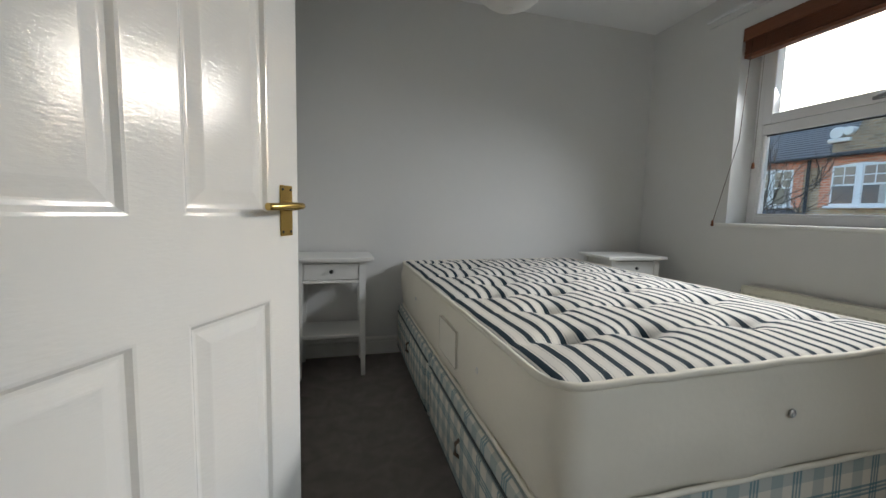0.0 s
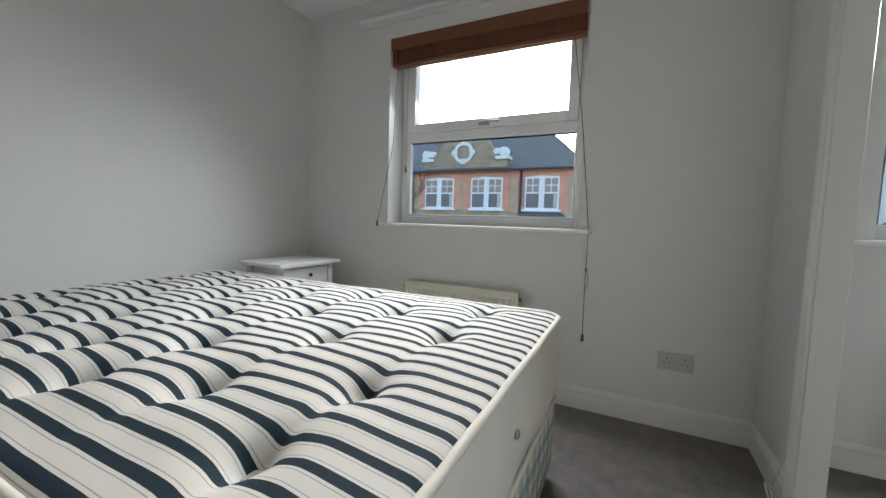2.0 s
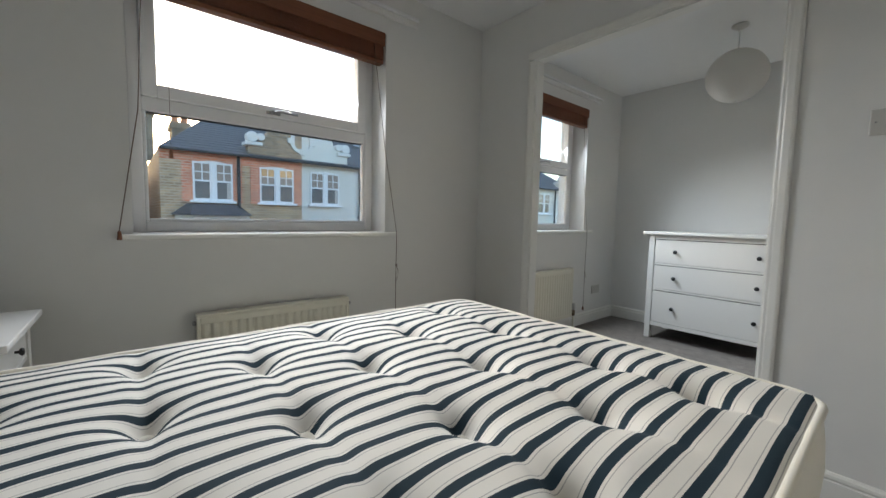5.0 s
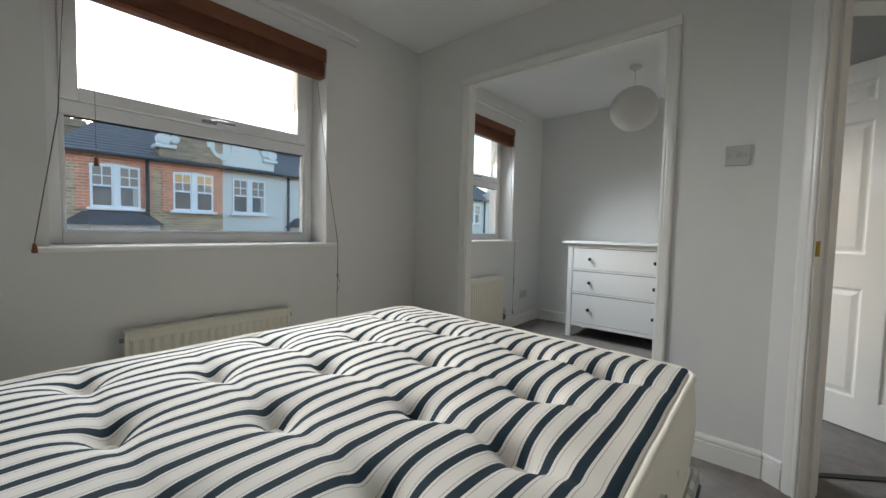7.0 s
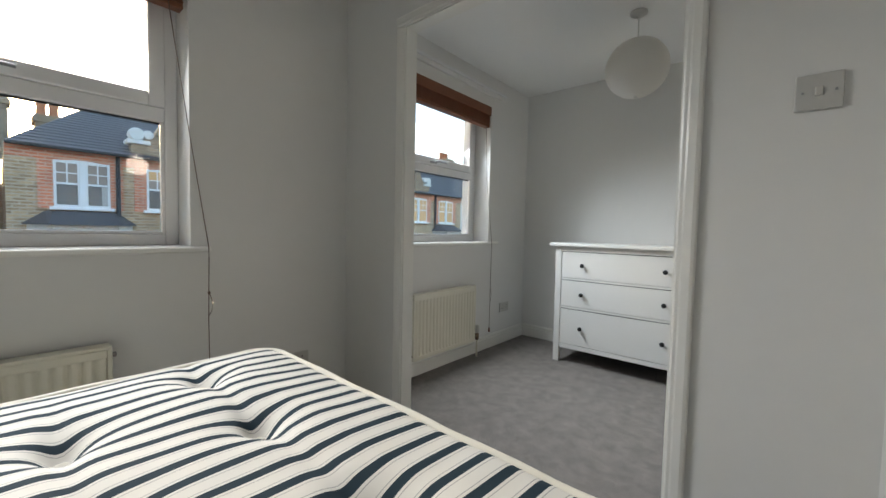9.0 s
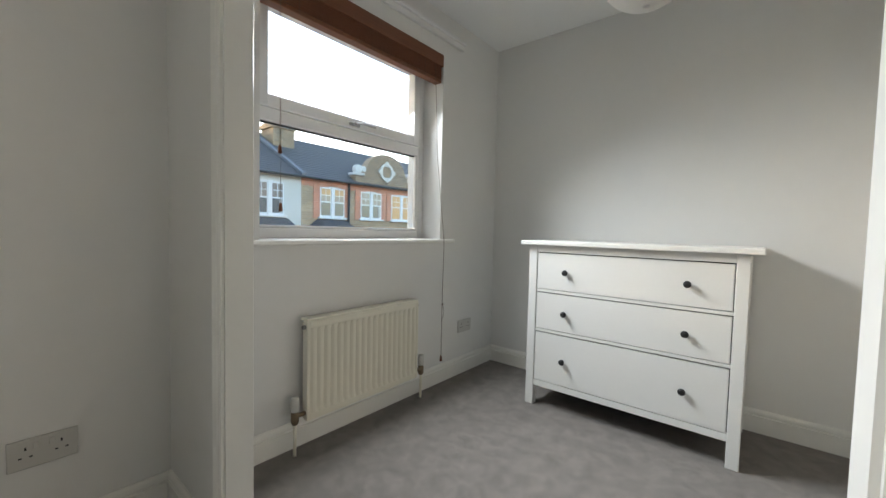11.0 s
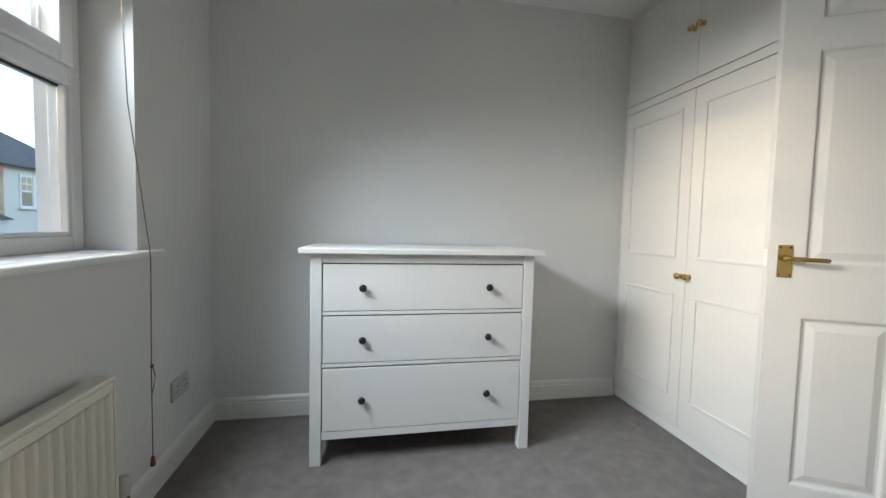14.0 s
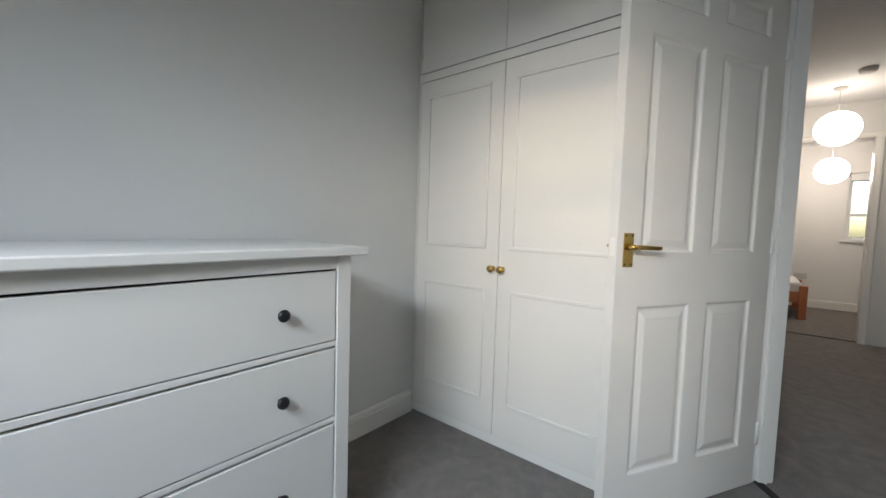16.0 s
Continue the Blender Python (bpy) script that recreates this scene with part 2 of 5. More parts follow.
# the post where the two angled door walls meet the partition
J = JAMB - 0.03
p1, p2 = C1 + D1 * J, C2 + D2 * J
q1, q2 = p1 - N1 * TH, p2 - N2 * TH
structure("wall_post", prism(bmesh.new(), [tuple(v) for v in ((0.235, PN), p1, q1, q2, p2, C2)], 0, CEILING), WALL, "white angled wall end between two doorways", "wall")
for tag, c, d, n in (("north", C1, D1, N1), ("south", C2, D2, N2)):
    a, b = c + d * J, c + d * (OUT + 0.03)
    wall_piece("wall_over_door_" + tag, a, b, n, TH, DOORZ + 0.03, CEILING, "white wall above an angled doorway")
    wall_piece("wall_beside_door_" + tag, b, c + d * (OUT + 0.16), n, TH, 0, CEILING, "white angled wall beside a doorway")
e1, e2 = C1 + D1 * (OUT + 0.16), C2 + D2 * (OUT + 0.16)
structure("wall_west_north", prism(bmesh.new(), [tuple(e1), (e1.x, 0.86), (e1.x - 0.1, 0.86), (e1.x - 0.1, e1.y - 0.05)], 0, CEILING), WALL, "white wall beside the built-in cupboard", "wall")
structure("wall_west_south", prism(bmesh.new(), [tuple(e2), (e2.x - 0.1, e2.y + 0.05), (e2.x - 0.1, -1.10), (e2.x, -1.10)], 0, CEILING), WALL, "white wall beside the built-in wardrobe", "wall")
# hall running away from the doors, and the room at its end
HX = -4.0
structure("wall_hall_north", quick((HX, HALLN, 0, e1.x - 0.1, HALLN + 0.1, CEILING)), WALL, "white hall wall", "wall")
structure("wall_hall_south", quick((HX, HALLS - 0.1, 0, e2.x - 0.1, HALLS, CEILING)), WALL, "white hall wall", "wall")
FD = (-0.75, 0.045)
structure("wall_hall_end", holed(-2.5, 2.5, 0, CEILING, [(FD[0] - 0.029, FD[1] + 0.029, 0, 2.029)], lambda u, w, z: (HX - 0.1 * w, u, z)), WALL, "white wall with an open doorway at the hall's end", "wall")
FW = (0.17, 0.62)
structure("wall_far_room", holed(-2.5, 2.5, 0, CEILING, [(FW[0], FW[1], 1.0, 1.95)], lambda u, w, z: (-6.3 - 0.25 * w, u, z)), WALL, "cream wall with a small window in the far room", "wall")
structure("wall_far_side_north", quick((-6.3, 2.3, 0, HX - 0.1, 2.5, CEILING)), WALL, "cream far room side wall", "wall")
structure("wall_far_side_south", quick((-6.3, -2.5, 0, HX - 0.1, -2.3, CEILING)), WALL, "cream far room side wall", "wall")

# ---------------------------------------------------------------- skirting, architraves, linings


def skirting(name, a, b, n, label="white moulded skirting board", h=0.118):
    """A moulded board along the wall from a to b, standing out along n."""
    a, b, n = Vector((*a, 0)), Vector((*b, 0)), Vector((*n, 0))
    prof = [(0, 0), (0.016, 0), (0.016, h * 0.72), (0.0085, h * 0.745), (0.0085, h * 0.785), (0.015, h * 0.82), (0.013, h * 0.92), (0.006, h), (0, h)]
    bm = bmesh.new()
    ra, rb = [bm.verts.new(a + n * o + Vector((0, 0, z))) for o, z in prof], [bm.verts.new(b + n * o + Vector((0, 0, z))) for o, z in prof]
    for i in range(len(prof)):
        j = (i + 1) % len(prof)
        bm.faces.new((ra[i], ra[j], rb[j], rb[i]))
    bm.faces.new(ra), bm.faces.new(rb)
    structure(name, bm, TRIM, label, "skirting board")


skirting("baseboard_east_bedroom", (EX, PN), (EX, NY), (-1, 0))
skirting("baseboard_north", (-0.27, NY), (EX, NY), (0, -1))
skirting("baseboard_partition_nib_north", (OX1 + 0.07, PN), (EX, PN), (0, 1))
skirting("baseboard_partition_nib_south", (OX1 + 0.07, PS), (EX, PS), (0, -1))
skirting("baseboard_partition_north", (0.235, PN), (OX0 - 0.07, PN), (0, 1))
skirting("baseboard_partition_south", (0.235, PS), (OX0 - 0.07, PS), (0, -1))
skirting("baseboard_east_dressing", (EX, SY), (EX, PS), (-1, 0))
skirting("baseboard_south", (-0.02, SY), (EX, SY), (0, 1))
skirting("baseboard_angle_north", tuple(C1), tuple(C1 + D1 * (JAMB - 0.06)), tuple(N1))
skirting("baseboard_angle_south", tuple(C2), tuple(C2 + D2 * (JAMB - 0.06)), tuple(N2))
skirting("baseboard_hall_north", (HX, HALLN), (e1.x - 0.1, HALLN), (0, -1))
skirting("baseboard_hall_south", (HX, HALLS), (e2.x - 0.1, HALLS), (0, 1))
skirting("baseboard_far_room", (-6.3, -2.3), (-6.3, 2.3), (1, 0))


def moulding(bm, a, b, n, side, w=0.058, t=0.016):
    """Architrave strip from a to b: n stands out of the wall, side points away from the opening."""
    a, b, n, side = Vector(a), Vector(b), Vector(n), Vector(side)
    prof = [(0.006, 0), (0.006, t * 0.5), (0.012, t * 0.7), (0.02, t * 0.7), (0.026, t * 0.85), (w - 0.012, t), (w - 0.004, t * 0.8), (w, t * 0.4), (w, 0)]
    ra, rb = [bm.verts.new(a + side * s + n * o) for s, o in prof], [bm.verts.new(b + side * s + n * o) for s, o in prof]
    for i in range(len(prof)):
        j = (i + 1) % len(prof)
        bm.faces.new((ra[i], ra[j], rb[j], rb[i]))
    bm.faces.new(ra), bm.faces.new(rb)


def cased(name, o, d, n, width, height, thick, label, both=True, stop=False):
    """Lining and architraves of a doorway: o one jamb on the room face, d along the wall, n into the room."""
    o, d, n = Vector((*o, 0)), Vector((*d, 0)), Vector((*n, 0))
    up = Vector((0, 0, 1))
    root = thing(name, Matrix.Identity(4), label, "door frame", kind="structure")
    for nm, lo, hi, z0, z1 in (("jamb", -0.028, 0, 0, height), ("jamb", width, width + 0.028, 0, height), ("head_lining", -0.028, width + 0.028, height, height + 0.028)):
        bm = bmesh.new()
        prism(bm, [tuple((o + d * u + n * v).xy) for u, v in ((lo, 0.004), (hi, 0.004), (hi, -thick - 0.004), (lo, -thick - 0.004))], z0, z1)
        part(nm, bm, TRIM, root)
    if stop:
        for lo, hi in ((0, 0.012), (width - 0.012, width)):
            bm = bmesh.new()
            prism(bm, [tuple((o + d * u + n * v).xy) for u, v in ((lo, -0.042), (hi, -0.042), (hi, -0.075), (lo, -0.075))], 0, height)
            part("door_stop", bm, TRIM, root)
    for nn, off in ((n, n * 0.004), (-n, -n * (thick + 0.004)))[: 2 if both else 1]:
        for nm, a, b, side in (("architrave", o, o + up * height, -d), ("architrave", o + d * width, o + d * width + up * height, d), ("architrave_head", o - d * 0.058 + up * height, o + d * (width + 0.058) + up * height, up)):
            bm = bmesh.new()
            moulding(bm, a + off, b + off, nn, side)
            part(nm, bm, TRIM, root)
    return root


cased("opening_frame", (OX0, PN), (1, 0), (0, 1), OX1 - OX0, OZ, PN - PS, "white painted lining and moulded architrave of wide opening")
frame_one = cased("door_frame_1", tuple(C1 + D1 * JAMB), tuple(D1), tuple(N1), LEAF, DOORZ, TH, "white gloss door frame with brass strike plate", stop=True)
frame_two = cased("door_frame_2", tuple(C2 + D2 * JAMB), tuple(D2), tuple(N2), LEAF, DOORZ, TH, "white gloss door frame at the hall", stop=True)
cased("door_frame_3", (HX, FD[1]), (0, -1), (1, 0), FD[1] - FD[0], 2.0, 0.1, "white door frame at the hall's far end", both=False)
s1 = C1 + D1 * (JAMB + 0.001) - N1 * 0.006
bm = quick((-0.001, -0.012, -0.03, 0.001, 0.012, 0.03), bevel=0.0005)
box(bm, -0.003, -0.006, -0.012, 0.002, 0.006, 0.012)
part("strike_plate", bm, BRASS, frame_one, "brass strike plate", at=pose(s1.x, s1.y, 1.0, 0, 0, math.degrees(math.atan2(D1.y, D1.x))))
# metal strip where the carpets meet under the doorway
t2 = C2 + D2 * JAMB
bm = bmesh.new()
prism(bm, [tuple(t2 + D2 * u - N2 * v) for u, v in ((0, 0.03), (LEAF, 0.03), (LEAF, 0.06), (0, 0.06))], 0.0, 0.006)
structure("threshold_strip", bm, DARK, "dark metal carpet threshold strip", "threshold")
structure("threshold_strip_far", quick((HX - 0.06, FD[0], 0, HX - 0.03, FD[1], 0.006)), DARK, "dark metal carpet threshold strip", "threshold")

# ---------------------------------------------------------------- windows
GLASS = bpy.data.materials.new("window_glass")
GLASS.use_nodes = True
gn = GLASS.node_tree
gb = gn.nodes["Principled BSDF"]
gb.inputs["Transmission Weight"].default_value, gb.inputs["Roughness"].default_value, gb.inputs["IOR"].default_value = 1.0, 0.0, 1.45
GX = EX + 0.195


def window(name, y0, y1, label, horn0, horn1):
    """White plastic window: outer frame, fixed lower light, top-hung upper casement with handle."""
    root = thing(name, pose(0, 0, 0), label, "window", kind="structure")
    z0, z1, x0, x1 = WZ0, WZ1, GX - 0.035, GX + 0.035
    fr, sash, mid = 0.049, 0.058, 1.513
    for nm, b in (("frame_side", (x0, y0, z0, x1, y0 + fr, z1)), ("frame_side", (x0, y1 - fr, z0, x1, y1, z1)), ("frame_bottom", (x0, y0 + fr, z0, x1, y1 - fr, z0 + fr)), ("frame_top", (x0, y0 + fr, z1 - fr, x1, y1 - fr, z1)), ("transom", (x0, y0 + fr, mid - 0.03, x1, y1 - fr, mid + 0.03))):
        part(nm, quick(b, bevel=0.005), PVC, root)
    a, b, c, d = y0 + fr, y1 - fr, mid + 0.03, z1 - fr
    sx0, sx1 = x0 - 0.016, x1 - 0.02
    bm = bmesh.new()
    for q in ((sx0, a, c, sx1, a + sash, d), (sx0, b - sash, c, sx1, b, d), (sx0, a + sash, c, sx1, b - sash, c + sash), (sx0, a + sash, d - sash, sx1, b - sash, d)):
        box(bm, *q, bevel=0.006)
    casement = part("casement", bm, PVC, root)
    for nm, q, par in (("pane", (GX - 0.002, a + sash - 0.004, c + sash - 0.004, GX + 0.002, b - sash + 0.004, d - sash + 0.004), casement), ("pane", (GX - 0.002, a - 0.004, z0 + fr - 0.004, GX + 0.002, b + 0.004, mid - 0.026), root)):
        ob = part(nm, quick(q), GLASS, par)
        ob.visible_shadow = False
    # glazing bead with its dark rubber line
    for q in ((GX - 0.03, a, z0 + fr, GX - 0.004, a + 0.014, mid - 0.03), (GX - 0.03, b - 0.014, z0 + fr, GX - 0.004, b, mid - 0.03), (GX - 0.03, a + 0.014, z0 + fr, GX - 0.004, b - 0.014, z0 + fr + 0.014)):
        part("glazing_bead", quick(q, bevel=0.004), PVC, root)
    part("gasket", quick((GX - 0.012, a, mid - 0.037, GX - 0.005, b, mid - 0.0301)), DARK, root, "black rubber glazing gasket")
    ym = (y0 + y1) / 2
    bm = quick((sx0 - 0.012, ym - 0.035, c + 0.012, sx0, ym + 0.035, c + 0.03), bevel=0.004)
    box(bm, sx0 - 0.03, ym - 0.012, c + 0.01, sx0 - 0.01, ym + 0.012, c + 0.032, bevel=0.004)
    part("handle_base", bm, GREYMETAL, casement, "grey metal window handle base")
    bm = bmesh.new()
    tube(bm, [(sx0 - 0.03, ym, c + 0.022), (sx0 - 0.045, ym - 0.03, c + 0.026), (sx0 - 0.05, ym - 0.11, c + 0.022)], 0.0075)
    part("handle_lever", bm, GREYMETAL, casement, "grey metal window handle lever")
    bm = quick((EX - 0.045, y0 - horn0, z0 - 0.024, x0, y1 + horn1, z0 - 0.001), bevel=0.006)
    part("window_sill", bm, TRIM, root, "white painted timber sill")
    box_out = quick((x1, y0 - 0.05, z0 - 0.08, EX + 0.38, y1 + 0.05, z0 - 0.02))
    part("outer_sill", box_out, PVC, root)
    return root


window("window_1", *WA, "white plastic window with opening top light", 0.067, 0.053)
window("window_2", *WB, "white plastic window with opening top light", 0.102, 0.075)
for nm, lo, hi in (("curtain_batten", 0.49, 2.11), ("curtain_batten", -1.75, -0.25)):
    root = thing(nm, pose(EX, (lo + hi) / 2, 2.22), "white painted curtain batten with slim track on wall", "curtain rail")
    h = (hi - lo) / 2
    part("batten", quick((-0.02, -h, -0.03, 0, h, 0.035), bevel=0.004), WALL, root)
    part("track", quick((-0.04, -h, 0.0, -0.021, h, 0.02), bevel=0.003), PVC, root, "white plastic curtain track")

# ---------------------------------------------------------------- bed
BX0, BX1, BY0, BY1 = 0.408, 1.680, 0.660, 2.570
M0, M1 = 0.345, 0.640


def stripes_material():
    m = mat("ticking_stripe", (0.70, 0.67, 0.61), 0.85, vary=0.04, scale=6, bump=0.25, bump_scale=500, spec=0.2)
    nt = m.node_tree
    b, co = nt.nodes["Principled BSDF"], nt.nodes["Texture Coordinate"]
    uv = nt.nodes.new("ShaderNodeUVMap")
    sep, old = nt.nodes.new("ShaderNodeSeparateXYZ"), b.inputs["Base Color"].links[0].from_socket
    nt.links.new(uv.outputs["UV"], sep.inputs[0])
    fr = nt.nodes.new("ShaderNodeMath")
    fr.operation = "FRACT"
    nt.links.new(sep.outputs["X"], fr.inputs[0])
    ramp = nt.nodes.new("ShaderNodeValToRGB")
    ramp.color_ramp.interpolation = "CONSTANT"
    el = ramp.color_ramp.elements
    el[0].position, el[0].color = 0.0, (0.0, 0, 0, 1)
    el[1].position, el[1].color = 0.205, (0.45, 0.45, 0.45, 1)
    for p, v in ((0.235, 0.0), (0.33, 1.0), (0.67, 0.0), (0.765, 0.45), (0.795, 0.0)):
        e = el.new(p)
        e.color = (v, v, v, 1)
    nt.links.new(fr.outputs[0], ramp.inputs["Fac"])
    mix = nt.nodes.new("ShaderNodeMix")
    mix.data_type = "RGBA"
    mix.inputs["B"].default_value = (0.018, 0.034, 0.046, 1)
    nt.links.new(ramp.outputs["Color"], mix.inputs["Factor"])
    nt.links.new(old, mix.inputs["A"])
    nt.links.new(mix.outputs["Result"], b.inputs["Base Color"])
    return m


def plaid_material():
    m = mat("blue_plaid_cloth", (0.66, 0.63, 0.55), 0.9, vary=0.05, scale=8, bump=0.3, bump_scale=450, spec=0.15)
    nt = m.node_tree
    b, co = nt.nodes["Principled BSDF"], nt.nodes["Texture Coordinate"]
    uv = nt.nodes.new("ShaderNodeUVMap")
    sep, cur = nt.nodes.new("ShaderNodeSeparateXYZ"), b.inputs["Base Color"].links[0].from_socket
    nt.links.new(uv.outputs["UV"], sep.inputs[0])
    for axis in ("X", "Y"):
        mul, fr, ramp, mix = nt.nodes.new("ShaderNodeMath"), nt.nodes.new("ShaderNodeMath"), nt.nodes.new("ShaderNodeValToRGB"), nt.nodes.new("ShaderNodeMix")
        mul.operation, fr.operation = "MULTIPLY", "FRACT"
        mul.inputs[1].default_value = 1 / 0.148
        nt.links.new(sep.outputs[axis], mul.inputs[0])
        nt.links.new(mul.outputs[0], fr.inputs[0])
        ramp.color_ramp.interpolation = "CONSTANT"
        el = ramp.color_ramp.elements
        el[0].position, el[0].color = 0.0, (0.34, 0.34, 0.34, 1)
        el[1].position, el[1].color = 0.27, (0, 0, 0, 1)
        for p, v in ((0.50, 0.72), (0.545, 0.12), (0.58, 0.72), (0.625, 0.12), (0.66, 0.72), (0.705, 0.0)):
            e = el.new(p)
            e.color = (v, v, v, 1)
        nt.links.new(fr.outputs[0], ramp.inputs["Fac"])
        mix.data_type = "RGBA"
        mix.inputs["B"].default_value = (0.075, 0.19, 0.235, 1)
        nt.links.new(ramp.outputs["Color"], mix.inputs["Factor"])
        nt.links.new(cur, mix.inputs["A"])
        cur = mix.outputs["Result"]
    nt.links.new(cur, b.inputs["Base Color"])
    return m


TICKING, PLAID = stripes_material(), plaid_material()
DAMASK = mat("cream_damask", (0.74, 0.7, 0.6), 0.75, vary=0.05, scale=5, bump=0.25, bump_scale=60, spec=0.3)
BUTTON = mat("felt_tuft", (0.48, 0.45, 0.38), 0.9, vary=0.12, scale=60)
# tufts in staggered rows across the bed
TUFTS = [(x, y) for k, y in enumerate((0.905, 1.175, 1.425, 1.66, 1.90, 2.15, 2.41)) for x in ((0.59, 0.84, 1.205, 1.525) if k % 2 == 0 else (0.69, 1.03, 1.365))]


def lift(x):
    """The far side stands a little higher."""
    return 0.011 * min(1.0, max(0.0, (x - BX0) / (BX1 - BX0)))


def sheet_height(x, y):
    """Height of the quilted top at a place."""
    edge = min(x - BX0, BX1 - x, y - BY0, BY1 - y)
    h = M1 - 0.004 - 0.010 * max(0.0, 1 - edge / 0.03) ** 2 + 0.016 * min(1.0, edge / 0.16) + lift(x)
    for tx, ty in TUFTS:
        dx, dy = x - tx, y - ty
        r2 = (dx / 0.085) ** 2 + (dy / 0.075) ** 2
        if r2 < 12:
            h -= 0.026 * math.exp(-r2 * 1.5) + 0.020 * math.exp(-r2 * 7) + 0.011 * math.exp(-((dx / 0.15) ** 2) - (dy / 0.02) ** 2)
    return h + 0.004 * noise.noise((x * 5, y * 5, 3.1)) + 0.0025 * noise.noise((x * 14, y * 9, 1.7))


bed = thing("bed", pose(BX0, BY0, 0), "double divan bed base in blue and cream plaid cloth on castors", "bed")
bm, nx, ny = bmesh.new(), 150, 210
uvl = bm.loops.layers.uv.new("UVMap")
grid = []
for j in range(ny + 1):
    row = []
    for i in range(nx + 1):
        x, y = BX0 + (BX1 - BX0) * i / nx, BY0 + (BY1 - BY0) * j / ny
        # round the plan corners
        cx, cy = min(max(x, BX0 + 0.075), BX1 - 0.075), min(max(y, BY0 + 0.075), BY1 - 0.075)
        d = Vector((x - cx, y - cy))
        if d.x and d.y:
            m_ = max(abs(d.x), abs(d.y))
            d = d.normalized() * m_
        x, y = cx + d.x, cy + d.y
        row.append(bm.verts.new((x, y, sheet_height(x, y))))
    grid.append(row)
for j in range(ny):
    for i in range(nx):
        f = bm.faces.new((grid[j][i], grid[j][i + 1], grid[j + 1][i + 1], grid[j + 1][i]))
        f.smooth = True
        for lp in f.loops:
            x, y, z = lp.vert.co
            pull = sum(0.008 * (x - tx) / 0.06 * math.exp(-((x - tx) / 0.075) ** 2 - ((y - ty) / 0.10) ** 2) for tx, ty in TUFTS)
            lp[uvl].uv = ((x + pull + 0.006 * noise.noise((x * 3, y * 4, 0)) - 0.433) / 0.0545 + 0.5, y)
mattress = thing("mattress", pose(0, 0, 0), "navy striped ticking mattress with tufted buttons and cream border", "mattress")
part("striped_top", bm, TICKING, mattress, "white ticking with navy stripes")


def rounded_plan(x0, y0, x1, y1, r, n=6):
    pts = []
    for cx, cy, a in ((x1 - r, y0 + r, -90), (x1 - r, y1 - r, 0), (x0 + r, y1 - r, 90), (x0 + r, y0 + r, 180)):
        pts += [(cx + r * math.cos(radians(a + 90 * k / n)), cy + r * math.sin(radians(a + 90 * k / n))) for k in range(n + 1)]
    return pts


def resample(pts, step):
    out = []
    for (ax, ay), (bx, by) in zip(pts, pts[1:] + pts[:1]):
        n = max(1, int(math.hypot(bx - ax, by - ay) / step))
        out += [(ax + (bx - ax) * k / n, ay + (by - ay) * k / n) for k in range(n)]
    return out


def skin(plan, levels, wobble=0.0):
    """A side wall over a plan loop: levels of (outset, z)."""
    bm = bmesh.new()
    uvl = bm.loops.layers.uv.new("UVMap")
    mx, my = sum(p[0] for p in plan) / len(plan), sum(p[1] for p in plan) / len(plan)
    run, total = [], 0
    for a, b in zip(plan, plan[1:] + plan[:1]):
        run.append(total)
        total += math.hypot(b[0] - a[0], b[1] - a[1])
    run.append(total)
    rings = []
    n = len(plan)
    for o, z in levels:
        ring = []
        for i, (x, y) in enumerate(plan):
            ax, ay = plan[i - 1]
            bx, by = plan[(i + 1) % n]
            t = Vector((bx - ax, by - ay)).normalized()
            w = o + wobble * noise.noise((x * 6, y * 6, z * 9))
            ring.append(bm.verts.new((x + t.y * w, y - t.x * w, z)))
        rings.append(ring)
    for k in range(len(rings) - 1):
        for i in range(n):
            j = (i + 1) % n
            f = bm.faces.new((rings[k][i], rings[k][j], rings[k + 1][j], rings[k + 1][i]))
            f.smooth = True
            for lp, (u, z) in zip(f.loops, ((run[i], levels[k][1]), (run[i + 1], levels[k][1]), (run[i + 1], levels[k + 1][1]), (run[i], levels[k + 1][1]))):
                lp[uvl].uv = (u, z)
    bm.faces.new(list(reversed(rings[0])))
    return bm, rings[-1]


plan = resample(rounded_plan(BX0, BY0, BX1, BY1, 0.078, 9), 0.03)
bm, _ = skin(plan, [(-0.03, M0), (-0.006, M0 + 0.006), (0.004, M0 + 0.03), (0.012, M0 + 0.09), (0.014, M0 + 0.15), (0.010, M0 + 0.21), (0.002, M1 - 0.03), (-0.002, M1 - 0.014), (-0.006, M1 - 0.008)], 0.011)
part("border", bm, DAMASK, mattress, "cream damask border")
for z, o, r in ((M1 - 0.012, 1.0, 0.0095), (M0 + 0.006, 0.0, 0.007)):
    loop = [(BX0 + (x - BX0), y, z + o * lift(x) + 0.0045 * noise.noise((x * 9, y * 9, z))) for x, y in plan]
    bm = bmesh.new()
    tube(bm, loop + loop[:2], r)
    part("piping", bm, DAMASK, mattress, "cream tape edge piping")
proto = bmesh.new()
lathe(proto, [(0.004, -0.004), (0.017, -0.002), (0.020, 0.003), (0.017, 0.007), (0.009, 0.0055), (0.003, 0.002)], 12)
tuft = part("tuft", proto, BUTTON, mattress, "cream felt tuft button")
tuft.location = (TUFTS[0][0], TUFTS[0][1], sheet_height(*TUFTS[0]) + 0.002)
for x, y in TUFTS[1:]:
    o = tuft.copy()
    scene.collection.objects.link(o)
    o.location = (x, y, sheet_height(x, y) + 0.002)
vent = bmesh.new()
lathe(vent, [(0.011, 0), (0.011, 0.003), (0.007, 0.005), (0.005, 0.001)], 14)
vent_ob = part("air_vent", vent, CHROME, mattress, "small metal air vent", at=pose(1.045, BY0 - 0.014, 0.512, 90))
